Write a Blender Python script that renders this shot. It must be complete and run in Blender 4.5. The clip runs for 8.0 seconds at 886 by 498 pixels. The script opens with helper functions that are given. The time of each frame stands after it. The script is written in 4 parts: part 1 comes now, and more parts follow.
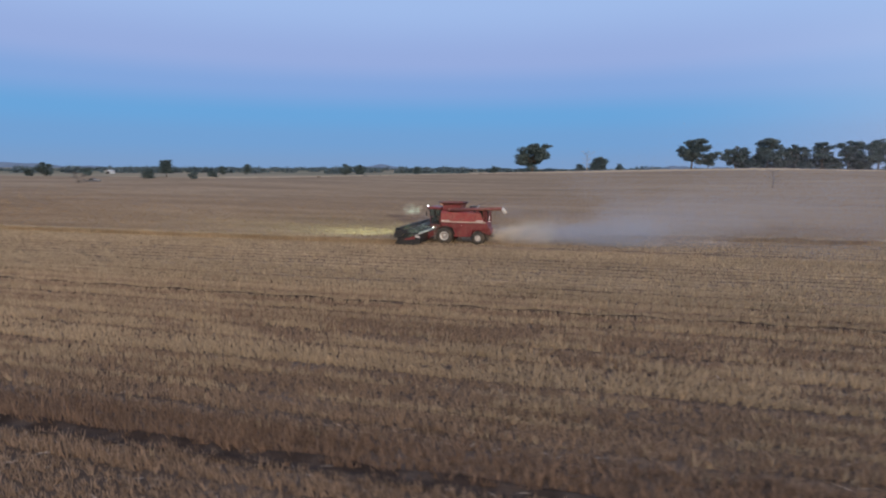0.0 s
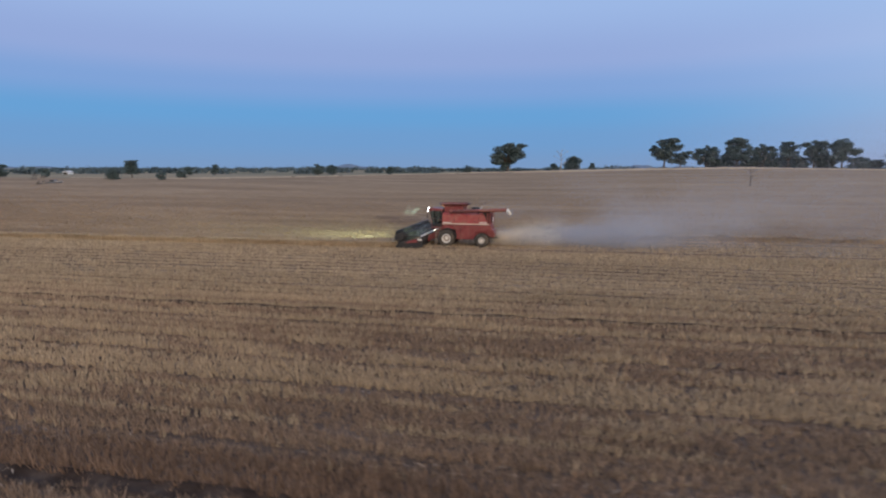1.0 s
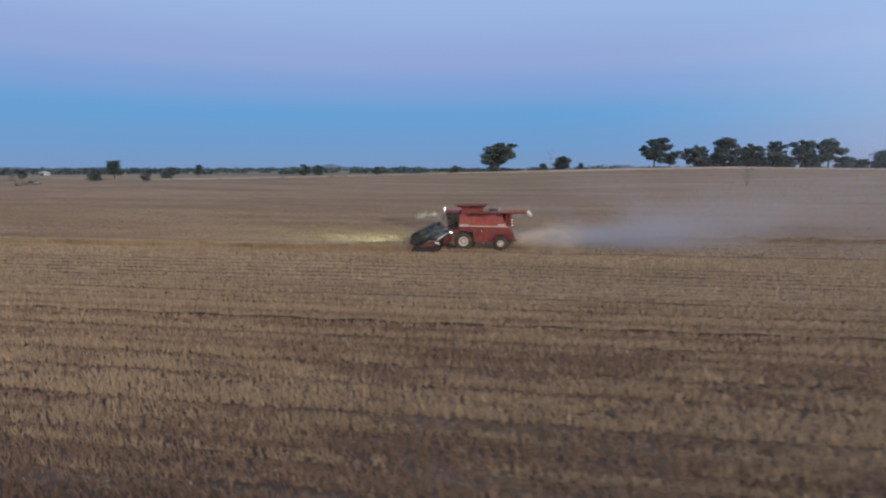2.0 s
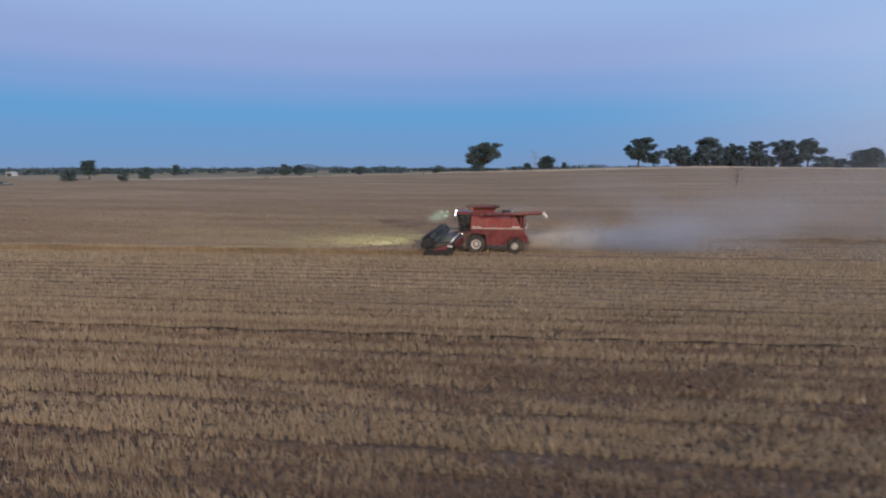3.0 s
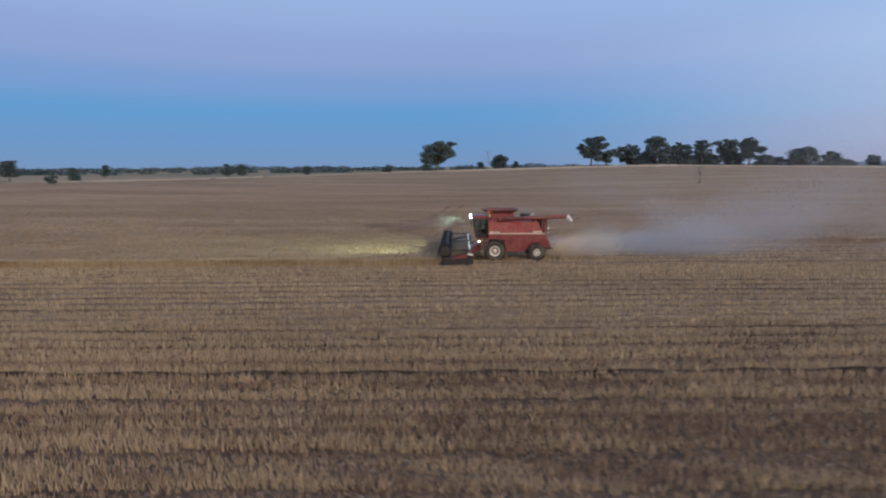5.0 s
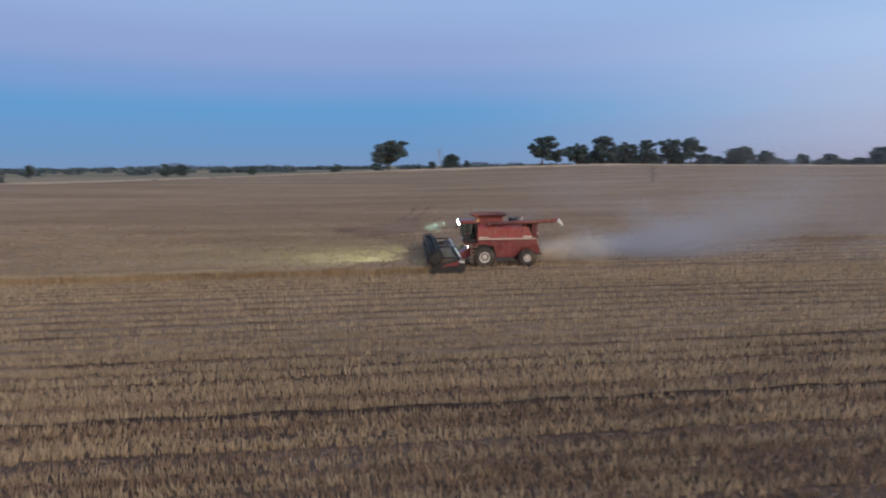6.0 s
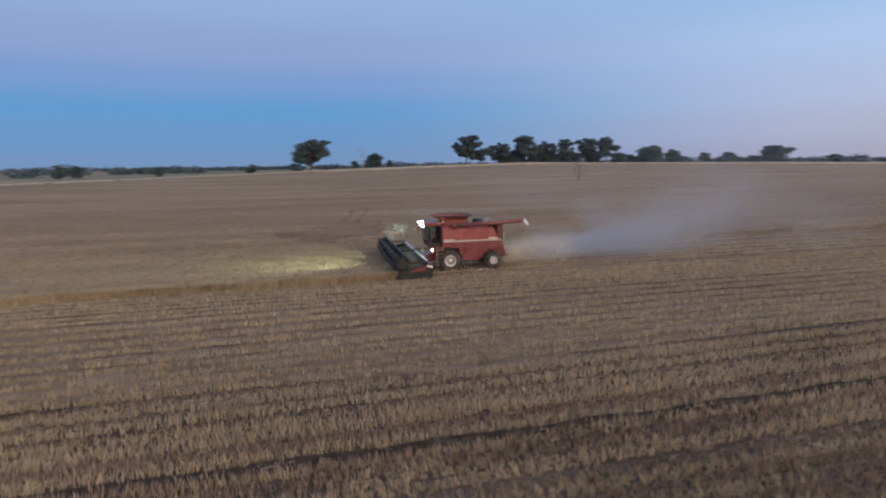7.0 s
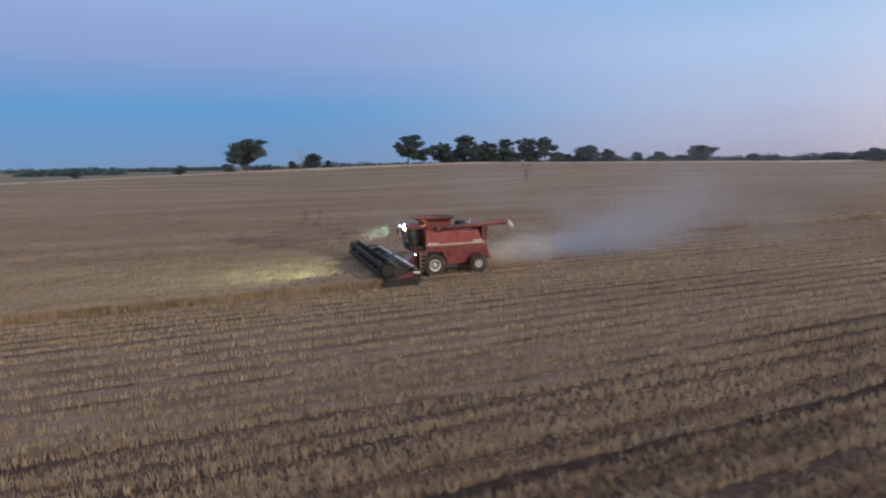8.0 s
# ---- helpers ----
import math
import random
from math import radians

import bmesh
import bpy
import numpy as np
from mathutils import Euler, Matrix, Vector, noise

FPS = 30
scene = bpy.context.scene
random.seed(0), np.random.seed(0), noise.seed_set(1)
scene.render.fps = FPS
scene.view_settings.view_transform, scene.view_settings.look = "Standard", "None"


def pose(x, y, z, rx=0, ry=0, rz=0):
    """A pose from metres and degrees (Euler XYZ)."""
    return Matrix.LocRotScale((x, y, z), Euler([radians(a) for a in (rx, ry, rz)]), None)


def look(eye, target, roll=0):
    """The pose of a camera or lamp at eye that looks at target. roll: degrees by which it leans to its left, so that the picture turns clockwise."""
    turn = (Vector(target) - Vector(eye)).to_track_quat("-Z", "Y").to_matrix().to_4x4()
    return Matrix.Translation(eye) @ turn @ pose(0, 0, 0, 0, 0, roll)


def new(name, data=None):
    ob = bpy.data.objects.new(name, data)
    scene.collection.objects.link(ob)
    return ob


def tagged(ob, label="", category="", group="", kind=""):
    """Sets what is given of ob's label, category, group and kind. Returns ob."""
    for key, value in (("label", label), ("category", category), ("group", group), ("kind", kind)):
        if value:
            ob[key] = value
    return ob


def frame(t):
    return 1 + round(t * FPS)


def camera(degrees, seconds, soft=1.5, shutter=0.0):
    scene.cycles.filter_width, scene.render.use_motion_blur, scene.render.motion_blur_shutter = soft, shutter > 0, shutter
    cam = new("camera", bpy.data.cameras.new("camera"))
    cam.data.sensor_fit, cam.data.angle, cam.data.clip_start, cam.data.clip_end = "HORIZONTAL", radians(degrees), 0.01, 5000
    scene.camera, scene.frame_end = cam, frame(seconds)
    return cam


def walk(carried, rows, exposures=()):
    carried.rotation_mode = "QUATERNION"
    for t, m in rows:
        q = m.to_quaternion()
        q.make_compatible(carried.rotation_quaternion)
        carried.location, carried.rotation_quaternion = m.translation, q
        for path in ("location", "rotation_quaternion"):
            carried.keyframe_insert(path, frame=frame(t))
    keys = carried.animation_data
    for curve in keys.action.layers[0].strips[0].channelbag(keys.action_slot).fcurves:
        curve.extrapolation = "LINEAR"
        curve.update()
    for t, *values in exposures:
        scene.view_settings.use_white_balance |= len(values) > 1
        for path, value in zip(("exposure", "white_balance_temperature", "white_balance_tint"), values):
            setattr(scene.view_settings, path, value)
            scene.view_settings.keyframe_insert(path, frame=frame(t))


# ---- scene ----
cam = camera(77.2, 8.0, soft=2.1, shutter=1.0)
METRES, EYE, TILT, LEAN, TURN = 33.9, 8.0, 0.0, 0.0, 15.4
ROWS = [
    (0.0, 0.0, 0.0, 0.0, 0.03, -8.27, -0.19),
    (0.5, -0.0483, 0.0303, 0.0007, -1.82, -8.28, -0.07),
    (1.0, -0.1027, 0.0679, 0.001, -3.3, -8.3, -0.03),
    (1.5, -0.1484, 0.1032, 0.0009, -4.14, -8.3, 0.01),
    (2.0, -0.199, 0.1453, 0.0009, -5.14, -8.29, 0.07),
    (3.5, -0.33, 0.2669, 0.0018, -8.8, -8.36, 0.17),
    (4.0, -0.3758, 0.3147, 0.0014, -10.27, -8.38, 0.26),
    (4.5, -0.4148, 0.3577, 0.0011, -11.75, -8.39, 0.33),
    (6.0, -0.5387, 0.4991, 0.0155, -19.43, -8.61, 0.49),
    (6.5, -0.5741, 0.5487, 0.0159, -23.36, -8.68, 0.68),
    (7.0, -0.6125, 0.6071, 0.0162, -28.01, -8.76, 0.84),
    (7.5, -0.6434, 0.6604, 0.0165, -31.55, -8.83, 0.89),
    (8.0, -0.674, 0.7222, 0.0167, -34.82, -8.87, 1.03),
]
walk(cam, [(t, pose(0, 0, EYE, TILT, LEAN, TURN) @ pose(METRES * x, METRES * y, METRES * z, 90 + pitch, roll, yaw)) for t, x, y, z, yaw, pitch, roll in ROWS], exposures=[(0.0, 0.10), (1.0, 0.04), (2.0, 0.0), (4.0, -0.04), (8.0, -0.08)])
rng = np.random.default_rng(7)


# ---- world and light: dusk, the afterglow behind the camera, earth shadow ahead ----
def srgb(r, g, b):
    return tuple(((c / 255 + 0.055) / 1.055) ** 2.4 if c > 10 else c / 255 / 12.92 for c in (r, g, b)) + (1.0,)


world = bpy.data.worlds.new("dusk_sky")
world.use_nodes = True
scene.world = world
wn, wl = world.node_tree.nodes, world.node_tree.links
wn.clear()
SUN_AWAY = Vector((0.55, -0.83, 0.0)).normalized()


def ramp(nodes, stops):
    r = nodes.new("ShaderNodeValToRGB")
    r.color_ramp.interpolation = "EASE"
    els = r.color_ramp.elements
    while len(els) < len(stops):
        els.new(0.5)
    for e, (p, c) in zip(els, stops):
        e.position, e.color = p, c
    return r


tc = wn.new("ShaderNodeTexCoord")
sep = wn.new("ShaderNodeSeparateXYZ")
wl.new(tc.outputs["Generated"], sep.inputs[0])
east = ramp(wn, [(0.0, srgb(120, 152, 194)), (0.05, srgb(110, 155, 204)), (0.09, srgb(103, 159, 211)), (0.135, srgb(126, 161, 213)),
                 (0.18, srgb(145, 167, 215)), (0.27, srgb(154, 181, 226)), (0.5, srgb(165, 190, 232)), (1.0, srgb(165, 185, 225))])
flank = ramp(wn, [(0.0, srgb(174, 174, 199)), (0.05, srgb(180, 186, 213)), (0.10, srgb(181, 196, 227)), (0.17, srgb(178, 203, 239)),
                  (0.26, srgb(157, 194, 237)), (0.5, srgb(165, 195, 238)), (1.0, srgb(165, 185, 225))])
west = ramp(wn, [(0.0, (2.4, 1.6, 1.0, 1)), (0.08, (2.3, 1.68, 1.18, 1)), (0.2, (1.7, 1.43, 1.22, 1)), (0.45, (1.0, 0.97, 1.02, 1)), (1.0, srgb(165, 185, 225))])
for r in (east, flank, west):
    wl.new(sep.outputs["Z"], r.inputs[0])
dot = wn.new("ShaderNodeVectorMath")
dot.operation = "DOT_PRODUCT"
dot.inputs[1].default_value = SUN_AWAY
wl.new(tc.outputs["Generated"], dot.inputs[0])


def sky_blend(lo, hi, a, b):
    side = wn.new("ShaderNodeMapRange")
    side.interpolation_type = "SMOOTHSTEP"
    side.inputs["From Min"].default_value, side.inputs["From Max"].default_value = lo, hi
    wl.new(dot.outputs["Value"], side.inputs["Value"])
    mixed = wn.new("ShaderNodeMix")
    mixed.data_type = "RGBA"
    wl.new(side.outputs[0], mixed.inputs[0])
    wl.new(a, mixed.inputs[6])
    wl.new(b, mixed.inputs[7])
    return mixed.outputs[2]


dusk = sky_blend(-0.15, 0.95, sky_blend(-0.85, -0.06, east.outputs[0], flank.outputs[0]), west.outputs[0])
bg = wn.new("ShaderNodeBackground")
bg.inputs["Strength"].default_value = 1.0
wl.new(dusk, bg.inputs["Color"])
wout = wn.new("ShaderNodeOutputWorld")
wl.new(bg.outputs[0], wout.inputs[0])

sun_data = bpy.data.lights.new("afterglow", "SUN")
sun_data.energy, sun_data.angle, sun_data.color = 1.2, radians(24), (1.0, 0.83, 0.66)
sun_ob = new("afterglow", sun_data)
sun_ob.matrix_world = look((0, 0, 50), (-SUN_AWAY.x * 50, -SUN_AWAY.y * 50, 50 - 19))


# ---- materials ----
def material(name, colours, rough=0.7, metal=0.0, scale=1.0, fine=12.0, bump=0.2, spread=0.0, island=False, stretch=(1, 1, 1), coat=0.0, gloss=0.5, dust=0.0, dust_colour=(0.30, 0.22, 0.14, 1)):
    """Two scales of noise blend the colours; spread varies a value from piece to piece; dust lies in patches on top."""
    m = bpy.data.materials.new(name)
    m.use_nodes = True
    n, l = m.node_tree.nodes, m.node_tree.links
    bsdf = n["Principled BSDF"]
    co = n.new("ShaderNodeTexCoord")
    mp = n.new("ShaderNodeMapping")
    mp.inputs["Scale"].default_value = stretch
    l.new(co.outputs["Object"], mp.inputs[0])
    big, small = n.new("ShaderNodeTexNoise"), n.new("ShaderNodeTexNoise")
    big.inputs["Scale"].default_value, small.inputs["Scale"].default_value = scale, fine
    big.inputs["Detail"].default_value, small.inputs["Detail"].default_value = 4, 3
    for k in (big, small):
        l.new(mp.outputs[0], k.inputs["Vector"])
    add = n.new("ShaderNodeMath")
    add.operation = "MULTIPLY_ADD"
    l.new(small.outputs[0], add.inputs[0])
    add.inputs[1].default_value = 0.45
    l.new(big.outputs[0], add.inputs[2])
    sub = n.new("ShaderNodeMath")
    sub.operation = "SUBTRACT"
    l.new(add.outputs[0], sub.inputs[0])
    sub.inputs[1].default_value = 0.225
    r = ramp(n, [(0.3 + 0.4 * i / max(1, len(colours) - 1), (*c[:3], 1)) for i, c in enumerate(colours)])
    r.color_ramp.interpolation = "LINEAR"
    l.new(sub.outputs[0], r.inputs[0])
    last = r.outputs[0]
    if spread:
        if island:
            rnd = n.new("ShaderNodeNewGeometry").outputs["Random Per Island"]
        else:
            rnd = n.new("ShaderNodeObjectInfo").outputs["Random"]
        mr = n.new("ShaderNodeMapRange")
        mr.inputs["To Min"].default_value, mr.inputs["To Max"].default_value = 1 - spread, 1 + spread
        l.new(rnd, mr.inputs[0])
        hsv = n.new("ShaderNodeHueSaturation")
        l.new(mr.outputs[0], hsv.inputs["Value"])
        l.new(last, hsv.inputs["Color"])
        last = hsv.outputs[0]
    if dust:
        dn = n.new("ShaderNodeTexNoise")
        dn.inputs["Scale"].default_value, dn.inputs["Detail"].default_value = 2.3, 6
        l.new(co.outputs["Object"], dn.inputs["Vector"])
        dm = n.new("ShaderNodeMapRange")
        dm.inputs["From Min"].default_value, dm.inputs["From Max"].default_value = 0.35, 0.75
        dm.inputs["To Max"].default_value = dust
        l.new(dn.outputs[0], dm.inputs[0])
        mx = n.new("ShaderNodeMix")
        mx.data_type = "RGBA"
        l.new(dm.outputs[0], mx.inputs[0])
        l.new(last, mx.inputs[6])
        mx.inputs[7].default_value = dust_colour
        last = mx.outputs[2]
    l.new(last, bsdf.inputs["Base Color"])
    bsdf.inputs["Roughness"].default_value, bsdf.inputs["Metallic"].default_value = rough, metal
    bsdf.inputs["Coat Weight"].default_value, bsdf.inputs["Specular IOR Level"].default_value = coat, gloss
    if bump:
        b = n.new("ShaderNodeBump")
        b.inputs["Strength"].default_value, b.inputs["Distance"].default_value = bump, 0.02
        l.new(small.outputs[0], b.inputs["Height"])
        l.new(b.outputs[0], bsdf.inputs["Normal"])
    return m


def glowing(name, colour, strength):
    m = bpy.data.materials.new(name)
    m.use_nodes = True
    b = m.node_tree.nodes["Principled BSDF"]
    b.inputs["Base Color"].default_value = (*colour, 1)
    b.inputs["Emission Color"].default_value = (*colour, 1)
    b.inputs["Emission Strength"].default_value = strength
    return m


def blades(name, lo, hi, through_share=0.35, spread=0.45, patch=0.12):
    """Straw and leaves: lit from both sides, each blade of its own tone, in broad patches."""
    m = material(name, [lo, hi], rough=0.75, scale=patch, fine=2.0, bump=0, spread=spread, island=True, stretch=(0.35, 1, 1))
    n, l = m.node_tree.nodes, m.node_tree.links
    bsdf, out = n["Principled BSDF"], n["Material Output"]
    tr = n.new("ShaderNodeBsdfTranslucent")
    l.new(bsdf.inputs["Base Color"].links[0].from_socket, tr.inputs["Color"])
    bsdf.inputs["Specular IOR Level"].default_value = 0.08
    mx = n.new("ShaderNodeMixShader")
    mx.inputs[0].default_value = through_share
    l.new(bsdf.outputs[0], mx.inputs[1])
    l.new(tr.outputs[0], mx.inputs[2])
    l.new(mx.outputs[0], out.inputs["Surface"])
    return m


M_SOIL = material("soil_and_litter", [(0.072, 0.050, 0.038), (0.103, 0.073, 0.056), (0.145, 0.105, 0.082)], 0.95, scale=0.5, fine=9, bump=0.8, stretch=(0.3, 1, 1), gloss=0.03)
# Soil darkened to hold the shadow of the deep ruts.
M_RUT = material("shaded_rut_soil", [(0.036, 0.025, 0.020), (0.058, 0.041, 0.033), (0.090, 0.066, 0.053)], 0.95, scale=1.2, fine=9, bump=0.9, gloss=0.02)
def far_paddocks(m):
    """Beyond the two fields the ground is grazed paddock, tan and grey-green."""
    n, l = m.node_tree.nodes, m.node_tree.links
    bsdf = n["Principled BSDF"]
    near = bsdf.inputs["Base Color"].links[0].from_socket
    co = n.new("ShaderNodeTexCoord")
    flat = n.new("ShaderNodeMapping")
    flat.inputs["Scale"].default_value = (0.006, 0.013, 0)
    l.new(co.outputs["Object"], flat.inputs[0])
    cells = n.new("ShaderNodeTexVoronoi")
    cells.inputs["Scale"].default_value = 1.0
    l.new(flat.outputs[0], cells.inputs["Vector"])
    pick = ramp(n, [(0.0, (0.30, 0.24, 0.165, 1)), (0.35, (0.22, 0.19, 0.135, 1)), (0.6, (0.135, 0.15, 0.105, 1)), (0.8, (0.34, 0.265, 0.18, 1)), (1.0, (0.18, 0.175, 0.125, 1))])
    split = n.new("ShaderNodeSeparateColor")
    l.new(cells.outputs["Color"], split.inputs[0])
    l.new(split.outputs[0], pick.inputs[0])
    length = n.new("ShaderNodeVectorMath")
    length.operation = "LENGTH"
    l.new(co.outputs["Object"], length.inputs[0])
    away = n.new("ShaderNodeMapRange")
    away.inputs["From Min"].default_value, away.inputs["From Max"].default_value = 115, 175
    l.new(length.outputs["Value"], away.inputs[0])
    mx = n.new("ShaderNodeMix")
    mx.data_type = "RGBA"
    l.new(away.outputs[0], mx.inputs[0])
    l.new(near, mx.inputs[6])
    l.new(pick.outputs[0], mx.inputs[7])
    l.new(mx.outputs[2], bsdf.inputs["Base Color"])


far_paddocks(M_SOIL)
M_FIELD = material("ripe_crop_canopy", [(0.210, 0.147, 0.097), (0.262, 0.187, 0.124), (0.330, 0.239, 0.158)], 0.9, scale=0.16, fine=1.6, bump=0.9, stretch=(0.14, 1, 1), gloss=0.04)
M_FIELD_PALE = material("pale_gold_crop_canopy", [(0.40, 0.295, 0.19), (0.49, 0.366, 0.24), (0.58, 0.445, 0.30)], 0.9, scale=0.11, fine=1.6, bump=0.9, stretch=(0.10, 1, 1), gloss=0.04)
# Canopy colour darkened for wheel tracks and for shade painted on the crop.
M_TRACK_SHADE = material("crop_track_shade", [(0.170, 0.117, 0.084), (0.210, 0.146, 0.104), (0.255, 0.180, 0.128)], 0.95, scale=0.5, fine=2.5, bump=0.9, stretch=(0.4, 1, 1), gloss=0.03)
M_STUBBLE = blades("standing_stubble_straw", (0.410, 0.308, 0.202), (0.537, 0.407, 0.269), 0.3, 0.30)
M_GOLDEN = blades("golden_stubble_straw", (0.425, 0.328, 0.217), (0.550, 0.430, 0.287), 0.35, 0.28)
# Trampled straw, made darker than its own tone to hold shade between rows.
M_TRAMPLED = blades("shaded_trampled_straw", (0.285, 0.198, 0.135), (0.385, 0.271, 0.187), 0.3, 0.28)
# Darker brown straw for the taller stubble on the bank.
M_BANK = blades("dark_brown_bank_straw", (0.215, 0.140, 0.096), (0.310, 0.208, 0.143), 0.25, 0.4)
M_RESIDUE = material("chopped_straw_residue", [(0.158, 0.110, 0.074), (0.205, 0.145, 0.099), (0.268, 0.194, 0.135)], 0.95, scale=1.1, fine=7, bump=0.9, stretch=(0.22, 1, 1), gloss=0.03)
M_EDGE = blades("golden_crop_stem", (0.465, 0.360, 0.238), (0.595, 0.468, 0.312), 0.45, 0.25, 0.3)
M_LITTER = blades("flat_straw", (0.40, 0.305, 0.225), (0.54, 0.425, 0.325), 0.2)
M_CROP = blades("ripe_crop_stem", (0.262, 0.184, 0.118), (0.372, 0.266, 0.170), 0.3, 0.28, 0.2)
# Leaves made paler and bluer; the colour includes haze over distance.
M_LEAF = blades("hazed_gum_leaf", (0.062, 0.095, 0.100), (0.122, 0.160, 0.163), 0.2, 0.5, 0.3)
# Far scrub is tinted blue-grey; the air's haze is mixed into its colour.
M_SCRUB = blades("hazed_scrub_leaf", (0.072, 0.105, 0.122), (0.122, 0.162, 0.178), 0.2, 0.4, 0.01)
M_TWIGS = blades("grey_brown_twigs", (0.12, 0.112, 0.108), (0.19, 0.175, 0.165), 0.1, 0.4, 0.3)
M_BARK = material("gum_bark", [(0.06, 0.047, 0.040), (0.15, 0.125, 0.105)], 0.9, scale=1.5, fine=8, bump=0.6)
M_DEADWOOD = material("bleached_wood", [(0.30, 0.27, 0.24), (0.45, 0.41, 0.37)], 0.9, scale=2, fine=9, bump=0.5)
M_RED = material("faded_red_paint", [(0.130, 0.013, 0.019), (0.190, 0.021, 0.027)], 0.45, scale=0.8, fine=14, bump=0.05, coat=0.2, dust=0.28, dust_colour=(0.26, 0.16, 0.12, 1))
# Lighter red: sky reflection painted into the upper panels, plus their dust.
M_RED_TOP = material("sky_sheen_dusty_red_paint", [(0.25, 0.034, 0.038), (0.33, 0.056, 0.055)], 0.5, scale=0.8, fine=14, bump=0.05, coat=0.15, dust=0.42, dust_colour=(0.30, 0.19, 0.15, 1))
# Dark tone holds shade on auger and tank flare, with dust over it.
M_AUGER = material("shaded_dusty_red_paint", [(0.13, 0.030, 0.030), (0.20, 0.055, 0.050)], 0.55, scale=1.0, fine=12, bump=0.08, dust=0.45, dust_colour=(0.24, 0.16, 0.12, 1))
M_UTE = material("dusty_slate_blue_paint", [(0.06, 0.075, 0.10), (0.10, 0.12, 0.15)], 0.4, scale=2, fine=12, bump=0, dust=0.25)
M_BLACK = material("black_paint", [(0.011, 0.012, 0.014), (0.024, 0.025, 0.028)], 0.5, scale=1.4, fine=16, bump=0.08, dust=0.05, gloss=0.35)
M_STEEL = material("worn_steel", [(0.32, 0.31, 0.30), (0.52, 0.50, 0.48)], 0.45, 0.8, scale=2, fine=20, bump=0.1, dust=0.35)
M_RUBBER = material("dusty_rubber", [(0.022, 0.021, 0.020), (0.048, 0.044, 0.040)], 0.85, scale=2, fine=18, bump=0.3, dust=0.25)
M_WHITE = material("dusty_white_paint", [(0.58, 0.57, 0.54), (0.76, 0.75, 0.72)], 0.5, scale=2, fine=14, bump=0.05, dust=0.25)
M_DISC = material("brown_dusty_wheel_disc", [(0.17, 0.13, 0.10), (0.27, 0.215, 0.17)], 0.7, scale=3, fine=14, bump=0.1, dust=0.4)
M_CANVAS = material("black_draper_canvas", [(0.012, 0.012, 0.014), (0.03, 0.029, 0.028)], 0.8, scale=1.5, fine=10, bump=0.3, dust=0.06)
M_DARK = material("dark_interior", [(0.015, 0.014, 0.014), (0.03, 0.028, 0.026)], 0.8, bump=0)
M_GOLD = material("pale_stripe_film", [(0.42, 0.35, 0.29), (0.55, 0.48, 0.41)], 0.5, scale=3, bump=0, dust=0.3)
M_GALV = material("galvanised_sheet", [(0.50, 0.52, 0.54), (0.68, 0.70, 0.71)], 0.5, 0.3, scale=0.6, fine=5, bump=0.1)
# Hill scrub in blue, with aerial haze put into the colour.
M_HILL = material("hazed_hill_scrub", [(0.10, 0.145, 0.21), (0.15, 0.195, 0.255)], 0.95, scale=0.004, fine=0.03, bump=0)
M_DUST = blades("drifting_dust", (0.57, 0.595, 0.66), (0.63, 0.655, 0.72), 0.5, 0.03, 0.5)
M_CHAFF = blades("pale_chaff", (0.78, 0.69, 0.55), (0.86, 0.77, 0.63), 0.5, 0.1, 0.5)
# airborne dust lets most light by
dn_, dl_ = M_DUST.node_tree.nodes, M_DUST.node_tree.links
clear = dn_.new("ShaderNodeBsdfTransparent")
thin = dn_.new("ShaderNodeMixShader")
thin.inputs[0].default_value = 0.42
dl_.new(clear.outputs[0], thin.inputs[1])
dl_.new(dn_["Material Output"].inputs["Surface"].links[0].from_socket, thin.inputs[2])
dl_.new(thin.outputs[0], dn_["Material Output"].inputs["Surface"])
M_LAMP = glowing("lit_lamp_lens", (0.86, 0.95, 1.0), 60)
M_LAMP_WARM = glowing("lit_warm_lens", (1.0, 0.88, 0.62), 25)
M_LAMP_SMALL = glowing("lit_marker_lens", (1.0, 0.9, 0.85), 4)
M_AMBER = glowing("lit_amber_lens", (1.0, 0.55, 0.18), 3)

M_GLASS = bpy.data.materials.new("cab_glass")
M_GLASS.use_nodes = True
g = M_GLASS.node_tree.nodes["Principled BSDF"]
g.inputs["Base Color"].default_value = (0.55, 0.66, 0.66, 1)
g.inputs["Roughness"].default_value, g.inputs["Transmission Weight"].default_value, g.inputs["IOR"].default_value = 0.03, 1.0, 1.45


# ---- mesh helpers ----
def mesh_object(name, data_mesh, mat, parent=None, label=""):
    ob = new(name, data_mesh)
    data_mesh.materials.append(mat)
    if parent is not None:
        ob.parent = parent
    if label:
        ob["label"] = label
    return ob


def part(name, bm, mat, parent, label=""):
    me = bpy.data.meshes.new(name)
    bm.normal_update()
    bm.to_mesh(me)
    bm.free()
    return mesh_object(name, me, mat, parent, label)


def from_arrays(name, verts, faces, mat, parent=None, label="", smooth=False):
    """verts (n, 3), faces (m, 3 or 4)."""
    me = bpy.data.meshes.new(name)
    k = faces.shape[1]
    me.vertices.add(len(verts))
    me.vertices.foreach_set("co", np.asarray(verts, np.float32).ravel())
    me.loops.add(faces.size)
    me.loops.foreach_set("vertex_index", np.asarray(faces, np.int32).ravel())
    me.polygons.add(len(faces))
    me.polygons.foreach_set("loop_start", np.arange(0, faces.size, k, dtype=np.int32))
    if smooth:
        me.polygons.foreach_set("use_smooth", np.ones(len(faces), bool))
    me.update(calc_edges=True)
    return mesh_object(name, me, mat, parent, label)


